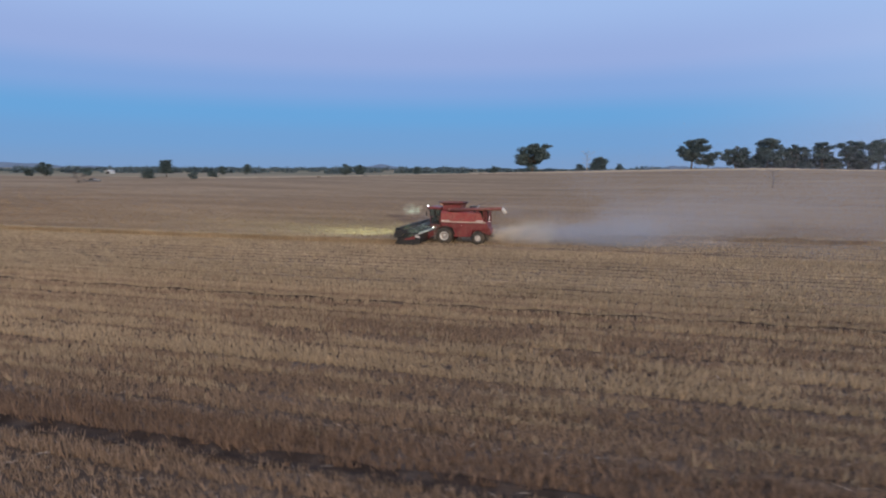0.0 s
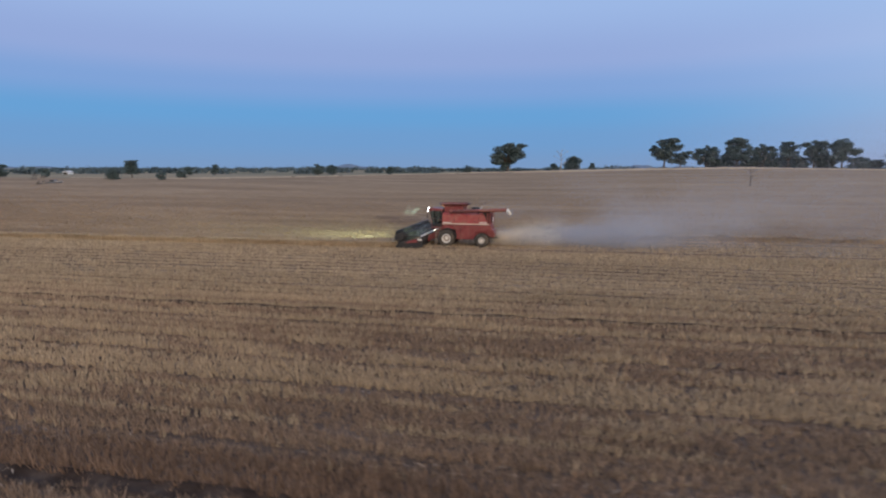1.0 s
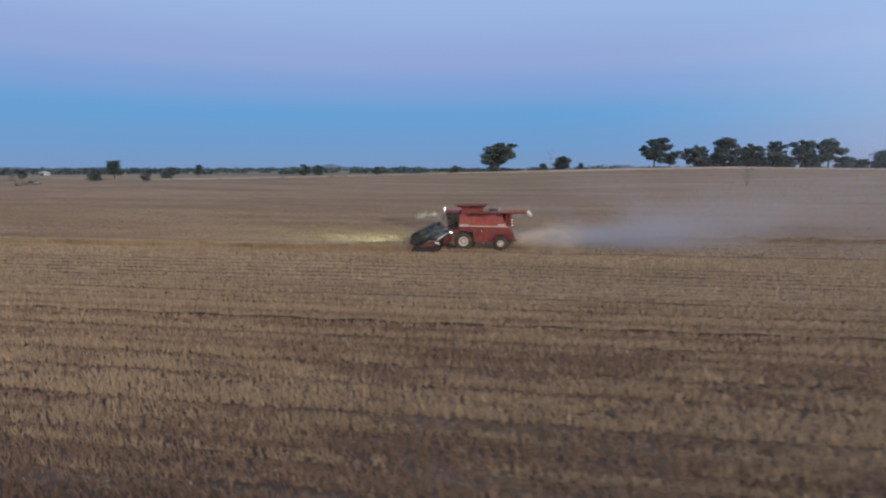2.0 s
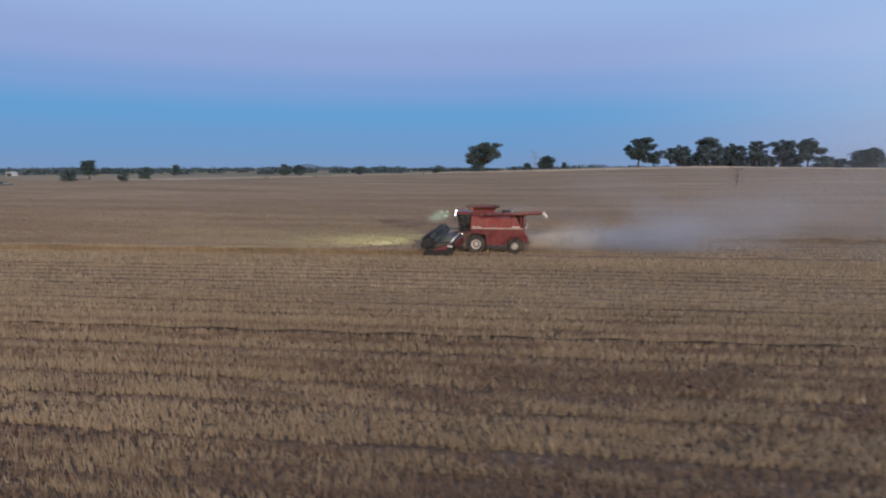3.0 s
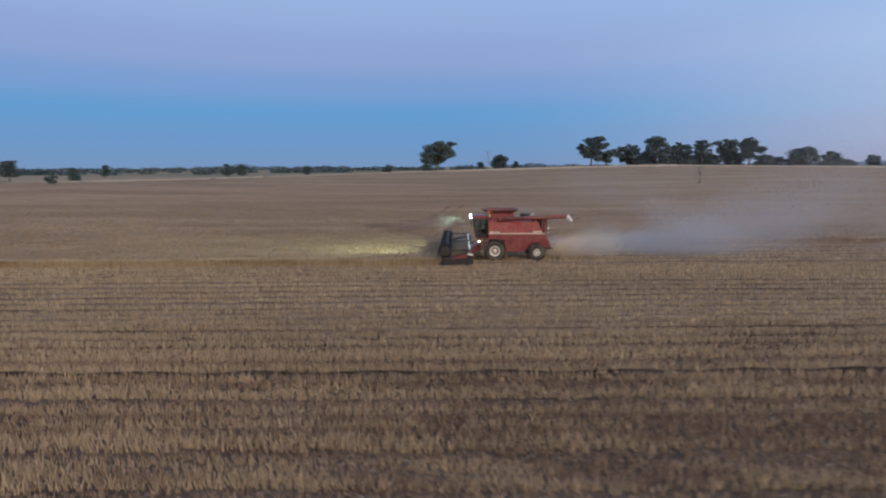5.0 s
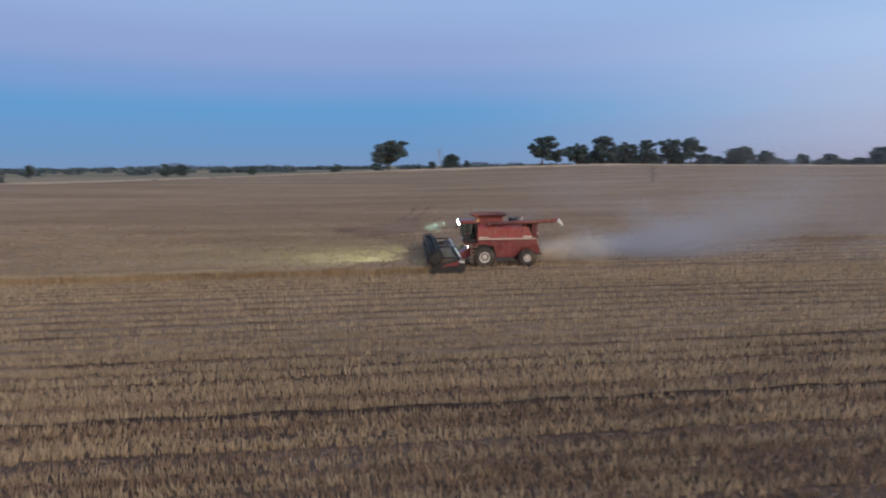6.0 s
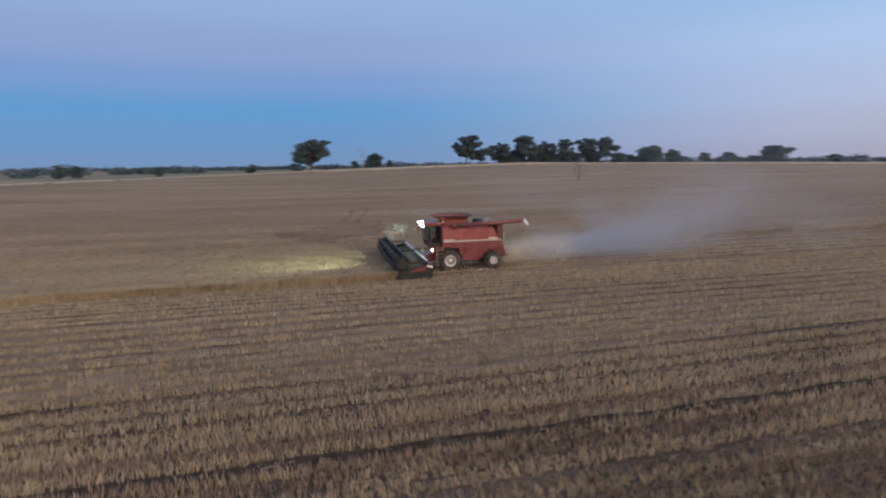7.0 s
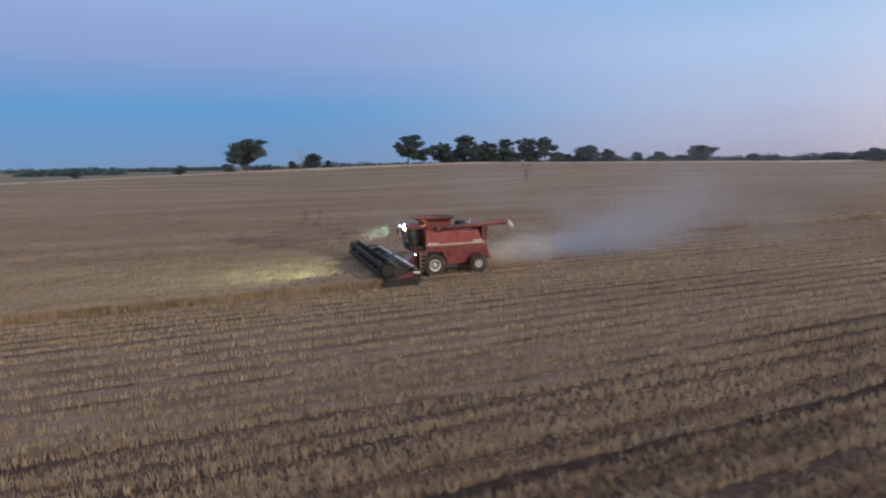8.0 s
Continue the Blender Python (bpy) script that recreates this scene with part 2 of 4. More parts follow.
def box(bm, x0, x1, y0, y1, z0, z1, bevel=0.03):
    made = bmesh.ops.create_cube(bm, size=1)["verts"]
    for v in made:
        v.co = Vector(((x0 + x1) / 2 + v.co.x * (x1 - x0), (y0 + y1) / 2 + v.co.y * (y1 - y0), (z0 + z1) / 2 + v.co.z * (z1 - z0)))
    if bevel:
        edges = list({e for v in made for e in v.link_edges})
        bmesh.ops.bevel(bm, geom=edges, offset=bevel, segments=2, affect="EDGES", profile=0.6)


def prism(bm, outline, y0, y1, bevel=0.03):
    """An outline in x and z, drawn out from y0 to y1."""
    a = [bm.verts.new((x, y0, z)) for x, z in outline]
    b = [bm.verts.new((x, y1, z)) for x, z in outline]
    k = len(outline)
    faces = [bm.faces.new(a), bm.faces.new(b[::-1])]
    faces += [bm.faces.new((a[i], b[i], b[(i + 1) % k], a[(i + 1) % k])) for i in range(k)]
    bmesh.ops.recalc_face_normals(bm, faces=faces)
    if bevel:
        edges = list({e for f in faces for e in f.edges})
        bmesh.ops.bevel(bm, geom=edges, offset=bevel, segments=2, affect="EDGES", profile=0.6)


def rod(bm, p, q, r, r2=None, seg=12):
    p, q = Vector(p), Vector(q)
    d = q - p
    m = Matrix.Translation((p + q) / 2) @ d.to_track_quat("Z", "Y").to_matrix().to_4x4()
    made = bmesh.ops.create_cone(bm, cap_ends=True, segments=seg, radius1=r, radius2=r if r2 is None else r2, depth=d.length, matrix=m)["verts"]
    for f in {f for v in made for f in v.link_faces}:
        f.smooth = len(f.verts) == 4


def lathe(bm, profile, centre, seg=28, caps=True):
    """A profile of (distance along y, radius) turned round the y axis through centre."""
    rings = []
    for y, r in profile:
        rings.append([bm.verts.new((centre[0] + r * math.cos(2 * math.pi * i / seg), centre[1] + y, centre[2] + r * math.sin(2 * math.pi * i / seg))) for i in range(seg)])
    faces = []
    for a, b in zip(rings, rings[1:]):
        for i in range(seg):
            f = bm.faces.new((a[i], a[(i + 1) % seg], b[(i + 1) % seg], b[i]))
            f.smooth = True
            faces.append(f)
    if caps:
        faces += [bm.faces.new(rings[0]), bm.faces.new(rings[-1])]
    bmesh.ops.recalc_face_normals(bm, faces=faces)


# ---- the lie of the land ----
X_POINTS = np.array([-600, -130, -28, 40, 90, 140, 180, 260, 600])
CREST_HEIGHT = np.array([4.5, 4.3, 6.3, 7.4, 8.0, 7.0, 6.3, 6.0, 6.0])
CREST_RUN = np.array([95, 98, 185, 184, 180, 165, 150, 115, 115])
ROW_SLOPE = 0.03


def edge_y(x):
    """The line between stubble and standing crop."""
    return 54.5 + ROW_SLOPE * (x + 20)


def land(x, y):
    x, y = np.asarray(x, float), np.asarray(y, float)
    wave = 25 * np.sin(x * 0.021) + x
    h, run = np.interp(wave, X_POINTS, CREST_HEIGHT), np.interp(wave, X_POINTS, CREST_RUN)
    u = np.clip((y - 66) / run, 0, 1)
    s = 0.45 * u + 0.55 * u * u * (3 - 2 * u)
    far = np.clip((y - 66 - run) / 260, 0, 1)
    z = h * s + (3.6 - h) * far * far * (3 - 2 * far)
    d = np.hypot(x, y)
    z = z + np.clip((d - 420) / 900, 0, 1) * (2.2 * np.sin(x * 0.0043 + 1) * np.sin(y * 0.0037) + 1.2 * np.sin(x * 0.011 - y * 0.008))
    return z


def graded(near_lo, near_hi, step, far, growth=1.16):
    line = list(np.arange(near_lo, near_hi + step, step))
    s, v = step, line[-1]
    while v < far:
        s *= growth
        v += s
        line.append(v)
    s, v = step, line[0]
    while v > -far:
        s *= growth
        v -= s
        line.insert(0, v)
    return np.array(line)


def sheet(name, xs, ys, height, mat, keep=None):
    gx, gy = np.meshgrid(xs, ys)
    verts = np.stack([gx.ravel(), gy.ravel(), height(gx, gy).ravel()], 1)
    nx, ny = len(xs), len(ys)
    i = (np.arange(ny - 1)[:, None] * nx + np.arange(nx - 1)[None, :]).ravel()
    faces = np.stack([i, i + 1, i + nx + 1, i + nx], 1)
    if keep is not None:
        mid = verts[faces].mean(1)
        faces = faces[keep(mid[:, 0], mid[:, 1])]
    used, inverse = np.unique(faces, return_inverse=True)
    return from_arrays(name, verts[used], inverse.reshape(faces.shape), mat, smooth=True)


ground = sheet("ground", graded(-160, 260, 3.0, 4600), graded(-20, 330, 3.0, 4600), land, M_SOIL)
tagged(ground, "bare brown soil and straw litter under harvested paddocks", "ground", kind="structure")

# ---- standing crop ----
HEADER_NEAR, HEADER_FAR, CUT_FRONT = 54.3, 66.2, -19.2


def standing(x, y):
    """True where the crop is not yet cut."""
    field_end = 66 + np.interp(x, X_POINTS, CREST_RUN) - 2
    ahead = (x < CUT_FRONT) & (y > edge_y(x) + 0.25)
    beside = (x >= CUT_FRONT) & (y > edge_y(x) + 11.9)
    return (ahead | beside) & (y < field_end)


def rolling(x, y):
    return 0.07 * np.sin(x * 0.9 + 2 * np.sin(y * 0.31)) * np.sin(y * 1.7 + np.sin(x * 0.23)) + 0.05 * np.sin(x * 2.3 + y * 1.1) * np.sin(y * 3.1 - x * 0.7) + 0.07 * np.sin(y * 2.1 + 0.8 * np.sin(x * 0.17)) * np.sin(x * 0.23 + np.sin(y * 0.7))


def canopy_height(x, y):
    return land(x, y) + 0.50 + rolling(x, y)


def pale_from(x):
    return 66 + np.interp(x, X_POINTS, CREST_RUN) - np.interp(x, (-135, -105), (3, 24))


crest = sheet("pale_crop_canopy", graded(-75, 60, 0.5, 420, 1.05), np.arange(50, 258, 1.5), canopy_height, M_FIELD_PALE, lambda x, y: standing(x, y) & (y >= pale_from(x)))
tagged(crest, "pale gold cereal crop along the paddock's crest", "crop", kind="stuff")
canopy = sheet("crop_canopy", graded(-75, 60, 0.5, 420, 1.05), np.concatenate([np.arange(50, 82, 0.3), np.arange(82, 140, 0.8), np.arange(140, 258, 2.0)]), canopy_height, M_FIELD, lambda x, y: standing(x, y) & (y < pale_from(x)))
tagged(canopy, "ripe brown cereal crop standing across the paddock", "crop", kind="stuff")


def blades_at(x, y, z, height, lean, width, per, strewn=0.0):
    """Upright tapering blades, per of them at each place; gives vertices and triangles."""
    n = len(x)
    bx, by, bz = np.repeat(x, per), np.repeat(y, per), np.repeat(z, per)
    h = np.repeat(height, per) * rng.uniform(0.6, 1.1, n * per)
    a, b = rng.uniform(0, 2 * np.pi, n * per), rng.uniform(0, 2 * np.pi, n * per)
    off = rng.uniform(0, 1, n * per) * width * 2.5
    bx, by = bx + off * np.cos(b) + strewn * rng.uniform(-1, 1, n * per), by + off * np.sin(b)
    w = width * rng.uniform(0.6, 1.3, n * per)
    tip = lean * h * rng.uniform(0.1, 1, n * per)
    v = np.empty((n * per, 3, 3))
    v[:, 0] = np.stack([bx - w * np.cos(a), by - w * np.sin(a), bz], 1)
    v[:, 1] = np.stack([bx + w * np.cos(a), by + w * np.sin(a), bz], 1)
    v[:, 2] = np.stack([bx + tip * np.cos(b), by + tip * np.sin(b), bz + h], 1)
    return v.reshape(-1, 3)


def triangles(v):
    return np.arange(len(v)).reshape(-1, 3)


# stems: dense along the cut edge, ears over the canopy behind it
ex = np.concatenate([rng.uniform(-150, CUT_FRONT - 0.3, 36000), rng.uniform(CUT_FRONT, 110, 12000)])
ey = edge_y(ex) + np.where(ex < CUT_FRONT, 0.1, 11.8) + np.abs(rng.normal(0, 0.4, len(ex))) + 0.12 * np.sin(ex * 1.3) + 0.1 * np.sin(ex * 0.31)
edge_stems = blades_at(ex, ey, land(ex, ey), np.full(len(ex), 0.68), 0.25, 0.04, 2)
cx, cy = rng.uniform(-150, 110, 155000), 54 + np.abs(rng.normal(0, 28, 155000))
ok = standing(cx, cy)
cx, cy = cx[ok], cy[ok]
ears = blades_at(cx, cy, canopy_height(cx, cy) - 0.10, np.full(len(cx), 0.27), 0.9, 0.055, 2)
crop_edge = from_arrays("crop_edge", edge_stems, triangles(edge_stems), M_EDGE)
tagged(crop_edge, "golden stems of standing cereal along the cut edge", "crop", kind="stuff")
crop = from_arrays("ripe_crop", ears, triangles(ears), M_CROP)
tagged(crop, "brown ripe cereal ears over the uncut paddock", "crop", kind="stuff")

# darker sheets over the canopy: two wheel tracks and a patch of painted shade
def dark_strip(points, width, seed):
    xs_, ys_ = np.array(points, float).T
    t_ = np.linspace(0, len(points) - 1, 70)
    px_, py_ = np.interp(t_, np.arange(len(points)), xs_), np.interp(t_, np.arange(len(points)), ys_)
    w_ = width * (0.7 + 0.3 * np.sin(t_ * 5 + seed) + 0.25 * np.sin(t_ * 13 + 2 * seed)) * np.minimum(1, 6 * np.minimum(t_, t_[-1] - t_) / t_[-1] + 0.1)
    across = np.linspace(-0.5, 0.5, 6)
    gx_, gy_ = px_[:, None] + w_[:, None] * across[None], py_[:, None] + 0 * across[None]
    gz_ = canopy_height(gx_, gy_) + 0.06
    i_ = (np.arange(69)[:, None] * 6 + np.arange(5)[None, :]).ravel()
    ob = from_arrays("crop_track_shade", np.stack([gx_.ravel(), gy_.ravel(), gz_.ravel()], 1), np.stack([i_, i_ + 1, i_ + 7, i_ + 6], 1), M_TRACK_SHADE, smooth=True)
    tagged(ob, "dull brown strip for wheel tracks and shade over the standing paddock", "crop", kind="stuff")


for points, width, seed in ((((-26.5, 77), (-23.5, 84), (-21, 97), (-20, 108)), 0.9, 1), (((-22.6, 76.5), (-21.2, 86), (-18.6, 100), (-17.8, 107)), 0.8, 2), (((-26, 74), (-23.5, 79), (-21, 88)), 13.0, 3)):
    dark_strip(points, width, seed)

# ---- stubble in drilled rows ----
def row_value(k, seed):
    return np.modf(np.abs(np.sin(k * 12.9898 + seed) * 43758.5453))[0]


# furrows and wheel tracks left across the stubble: place and width
TRACKS = ((-13.0, 0.2), (-9.0, 0.2), (-5.5, 0.2), (-1.0, 0.2), (4.0, 0.2), (10.6, 0.20), (12.05, 0.46), (14.6, 0.22), (19.2, 0.20), (21.9, 0.10), (23.9, 0.20), (27.6, 0.22), (30.1, 0.42), (31.7, 0.12),
          (33.6, 0.14), (34.8, 0.14), (36.2, 0.20), (37.2, 0.14), (38.3, 0.14), (39.3, 0.14), (40.4, 0.18), (41.9, 0.15), (43.3, 0.20), (44.8, 0.20), (46.4, 0.16),
          (47.9, 0.22), (49.0, 0.16), (50.1, 0.20), (51.2, 0.16), (52.2, 0.20), (53.3, 0.16), (56.0, 0.2), (57.5, 0.2), (59.2, 0.2), (61.0, 0.2), (64.0, 0.2))
TRACK_Y, TRACK_W = np.array([t[0] for t in TRACKS]), np.array([t[1] for t in TRACKS])


def stubble_points(y0, y1, x_lo, x_hi, pitch, gap):
    """Places, heights and uprightness of the tufts: a tall fringe behind each furrow, trampled straw before it, patchy clumps elsewhere."""
    n = int((x_hi - x_lo) / gap)
    out = []
    for yr in np.arange(y0, y1, pitch):
        k = round(yr / pitch)
        x = x_lo + (np.arange(n) + rng.uniform(-0.45, 0.45, n)) * gap
        sway = 0.05 * np.sin(x * 0.35 + k) + 0.16 * np.sin(x * 0.07 + yr * 0.2)
        v = yr + rng.normal(0, 0.05, n)
        i = np.argmin(np.abs(v[:, None] - 0.2 - TRACK_Y[None]), axis=1)
        d, w = v - TRACK_Y[i] + 0.05 * np.sin(x * 1.7 + 3 * i), TRACK_W[i]
        y = v + ROW_SLOPE * (x + 20) + sway
        patch = 0.5 + 0.25 * np.sin(x * 0.9 + 3 * np.sin(y * 0.8)) + 0.25 * np.sin(x * 0.31 - y * 0.9 + 2 * np.sin(x * 0.13))
        clump = 0.5 + 0.5 * np.sin(x * 7.3 + 2.2 * np.sin(y * 9.1) + 5 * row_value(k, 2.0)) * np.sin(x * 2.9 + k)
        h = 0.25 * (0.75 + 0.25 * patch + np.where(v < 32, 0.35, 0.18) * clump) * rng.uniform(0.65, 1.25, n)
        fringe = ((d > w * 0.5) & (d < w * 0.5 + 0.45)) | ((w > 0.3) & (v > 20) & (d < -w * 0.5) & (d > -w * 0.5 - 0.5))
        furrow = np.abs(d) <= w * 0.5
        flat = ~fringe & (d < -w * 0.5) & (d > -w * 0.5 - np.where(v < 36, 0.28, 0.55))
        h = h * np.where(v < 34, 1.15, np.where(v < 38, 1.0, 0.68))
        h = np.where(fringe, h * np.where(v < 32, 1.15, np.where(v < 38, 1.3, 1.85)) + 0.03, np.where(furrow, h * 0.45, np.where(flat, h * 0.82, h)))
        worn = np.where(w > 0.4, 1.0, np.clip(np.where(w > 0.3, 0.85, 0.62) + 0.75 * np.sin(x * 0.13 + 2.1 * i) * np.sin(x * 0.047 + 1.3 * i), 0, 1))
        bare = np.where(w > 0.4, 0.1, np.where(w > 0.25, 0.25, np.where(w > 0.19, np.where(v < 32, 0.35, 0.28), 0.5)))
        chance = np.where(furrow, 1 - worn * (1 - bare), np.where(fringe, 1.0, np.where(v > 38, 0.48 + 0.42 * patch, np.where(flat, 0.8, 0.8 + 0.3 * patch))))
        keep = rng.uniform(0, 1, n) < chance
        tone = row_value(np.floor(v / 0.5), 5.0) + 0.35 * patch + rng.uniform(-0.06, 0.06, n)
        # Near ground takes more darkened straw, standing for lens light fall-off.
        limit = 0.52 - 0.16 * np.clip((v - 38) / 5, 0, 1) + (0.10 + 0.12 * np.clip((x + 26) / 6, 0, 1) * np.clip((6 - x) / 6, 0, 1)) * np.exp(-((v - 28) / 3.5) ** 2) + 0.10 * np.clip((36 - v) / 6, 0, 1) + 0.35 * np.clip((20 - v) / 5, 0, 1) + 0.05 * np.clip((x + 20) / 16, 0, 1)
        upright = (fringe & (rng.uniform(0, 1, n) < np.clip((v - 18) / 18, 0.15, 1))) | (~flat & ~furrow & (tone > limit))
        bank = (v + rng.normal(0, 0.12, n) > 11.75) & (v + rng.normal(0, 0.25, n) < 14.0)
        upright &= ~bank & (v + rng.normal(0, 0.2, n) > 11.9)
        h = np.where(bank & ~furrow, h * 1.2, h)
        on_bank = bank
        out.append(np.stack([x, y, h, np.where(on_bank, -1, np.where(fringe & upright & (v > 33), 2, upright))], 1)[keep])
    return np.concatenate(out)


UPRIGHT, TRAMPLED, BANK_TUFTS, ROWS_GOLD = [], [], [], []
for y0, y1, lo, hi, pitch, gap, per, width in ((-16.0, 0.0, -60, 45, 0.30, 0.36, 3, 0.040), (0.0, 7.0, -52, 40, 0.26, 0.24, 4, 0.032), (7.0, 24.0, -46, 34, 0.24, 0.13, 8, 0.019), (24.0, 40.0, -62, 62, 0.26, 0.15, 8, 0.026), (40.0, 54.6, -88, 95, 0.22, 0.20, 6, 0.040), (54.6, 66.2, CUT_FRONT + 1.5, 105, 0.30, 0.24, 5, 0.048)):
    tufts = stubble_points(y0, y1, lo, hi, pitch, gap)
    for bunch, chosen, lean in ((UPRIGHT, tufts[:, 3] == 1, 0.45), (ROWS_GOLD, tufts[:, 3] == 2, 0.35), (TRAMPLED, tufts[:, 3] == 0, 0.65), (BANK_TUFTS, tufts[:, 3] < 0, 0.65)):
        x, y, h = tufts[chosen, 0], tufts[chosen, 1], tufts[chosen, 2]
        bunch.append(blades_at(x, y, land(x, y) - 0.02, h, lean, width, per, gap * np.interp(y0, (20, 40), (0.4, 0.9))))
for bunch, mat_, name, label in ((UPRIGHT, M_STUBBLE, "stubble", "short golden upright cereal stubble in drilled rows"), (ROWS_GOLD, M_GOLDEN, "golden_stubble_rows", "taller golden stubble standing in rows behind the furrows"), (TRAMPLED, M_TRAMPLED, "trampled_stubble", "grey-brown trampled cereal stubble between the furrows, shade partly in its colour"), (BANK_TUFTS, M_BANK, "flattened_stubble", "dark brown taller stubble on the bank beside a wheel track")):
    v = np.concatenate(bunch)
    tagged(from_arrays(name, v, triangles(v), mat_), label, "stubble", kind="stuff")

# chopped straw residue laid over the soil in low ridges
rx_, rv_ = np.arange(-95, 106, 1.4), np.arange(34.0, 66.2, 0.2)
gx, gv = np.meshgrid(rx_, rv_)
gy = gv + ROW_SLOPE * (gx + 20) + 0.16 * np.sin(gx * 0.07 + gv * 0.2)
gz = 0.035 + 0.03 * np.sin(gx * 0.8 + 2 * np.sin(gv * 1.1)) * np.sin(gv * 4.7 + np.sin(gx * 0.3)) + rng.normal(0, 0.012, gx.shape)
gz = np.where(gv + 1.2 * np.sin(gx * 0.21 + gv) < 36, -0.05, gz)
gz = gz + land(gx, gy)
nx_, ny_ = len(rx_), len(rv_)
i = (np.arange(ny_ - 1)[:, None] * nx_ + np.arange(nx_ - 1)[None, :]).ravel()
f = np.stack([i, i + 1, i + nx_ + 1, i + nx_], 1)
mid_x, mid_v = gx.ravel()[f].mean(1), gv.ravel()[f].mean(1)
f = f[(mid_v < 54.4) | (mid_x > CUT_FRONT + 1.5)]
used, inverse = np.unique(f, return_inverse=True)
residue = from_arrays("straw_residue", np.stack([gx.ravel(), gy.ravel(), gz.ravel()], 1)[used], inverse.reshape(f.shape), M_RESIDUE, smooth=True)
tagged(residue, "pale grey-brown chopped straw spread over the soil", "straw", kind="stuff")

# dark broken furrows at the foot of the standing rows
fx = np.arange(-95, 105, 0.45)
fv, ff = [], []
for k, (y0, w) in enumerate(TRACKS):
    if y0 < 33 or y0 > 54 or w < 0.15:
        continue
    wide = 0.36 * w * np.clip(0.22 + 0.8 * np.sin(fx * 0.13 + 2.1 * k) * np.sin(fx * 0.047 + 1.3 * k) + 0.45 * np.sin(fx * 1.1 + k) + rng.normal(0, 0.25, len(fx)), 0, 1.2)
    for side in (-1, 1):
        fy = y0 + side * wide + ROW_SLOPE * (fx + 20) + 0.16 * np.sin(fx * 0.07 + y0 * 0.2)
        fv.append(np.stack([fx, fy, land(fx, fy) + 0.075 + 0 * fx], 1))
    b0 = (len(fv) - 2) * len(fx)
    j = np.arange(len(fx) - 1)
    ff.append(np.stack([b0 + j, b0 + j + 1, b0 + len(fx) + j + 1, b0 + len(fx) + j], 1))
furrows = from_arrays("furrow_soil", np.concatenate(fv), np.concatenate(ff), M_SOIL, smooth=True)
tagged(furrows, "dark bare soil in broken furrows between stubble rows", "soil", kind="stuff")

# deep ruts between raised soil shoulders; their shade is in the soil colour
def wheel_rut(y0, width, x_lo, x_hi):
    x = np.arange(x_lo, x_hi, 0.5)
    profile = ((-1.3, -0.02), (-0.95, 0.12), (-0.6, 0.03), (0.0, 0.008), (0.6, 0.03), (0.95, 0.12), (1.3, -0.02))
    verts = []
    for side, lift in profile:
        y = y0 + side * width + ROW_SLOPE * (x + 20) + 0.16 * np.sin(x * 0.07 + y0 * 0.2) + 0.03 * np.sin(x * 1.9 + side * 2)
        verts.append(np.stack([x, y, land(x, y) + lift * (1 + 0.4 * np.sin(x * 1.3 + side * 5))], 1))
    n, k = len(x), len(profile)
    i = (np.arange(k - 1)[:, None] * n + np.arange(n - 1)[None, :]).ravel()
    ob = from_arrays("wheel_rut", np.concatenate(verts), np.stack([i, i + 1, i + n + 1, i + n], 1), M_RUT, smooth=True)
    tagged(ob, "dark wheel rut pressed into stubble, shade put into its colour", "wheel rut", kind="structure")


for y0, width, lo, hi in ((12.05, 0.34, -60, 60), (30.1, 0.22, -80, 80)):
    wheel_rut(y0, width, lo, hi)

# chopped straw lying flat between the rows
n = 14000
lx = rng.uniform(-75, 85, n)
which = rng.integers(0, len(TRACKS), n)
ly = np.where(rng.uniform(0, 1, n) < 0.7, TRACK_Y[which] - TRACK_W[which] * 0.5 - rng.uniform(0, 0.6, n), rng.uniform(-16, 66, n)) + ROW_SLOPE * (lx + 20) + 0.16 * np.sin(lx * 0.07 + TRACK_Y[which] * 0.2)
ok = ~standing(lx, ly)
lx, ly = lx[ok], ly[ok]
a, ln, wd = rng.normal(0, 0.7, len(lx)), rng.uniform(0.10, 0.35, len(lx)), rng.uniform(0.012, 0.03, len(lx))
lz = land(lx, ly) + rng.uniform(0.01, 0.06, len(lx))
lit = np.empty((len(lx), 3, 3))
lit[:, 0] = np.stack([lx - ln * np.cos(a), ly - ln * np.sin(a), lz], 1)
lit[:, 1] = np.stack([lx + ln * np.cos(a), ly + ln * np.sin(a), lz + 0.04], 1)
lit[:, 2] = np.stack([lx - wd * np.sin(a) * 2, ly + wd * np.cos(a) * 2, lz + 0.02], 1)
litter = from_arrays("straw_litter", lit.reshape(-1, 3), triangles(lit.reshape(-1, 3)), M_LITTER)
tagged(litter, "pale chopped straw scattered flat between stubble rows", "straw", kind="stuff")


# ---- the combine harvester; it faces -x, its left side towards -y ----
AXLE_X, MID_Y = -15.5, 58.4
harvester = new("combine_harvester")
harvester.location = (AXLE_X, MID_Y, 0)
tagged(harvester, "dusty red combine harvester with lit work lamps, cutting standing crop", "harvester")


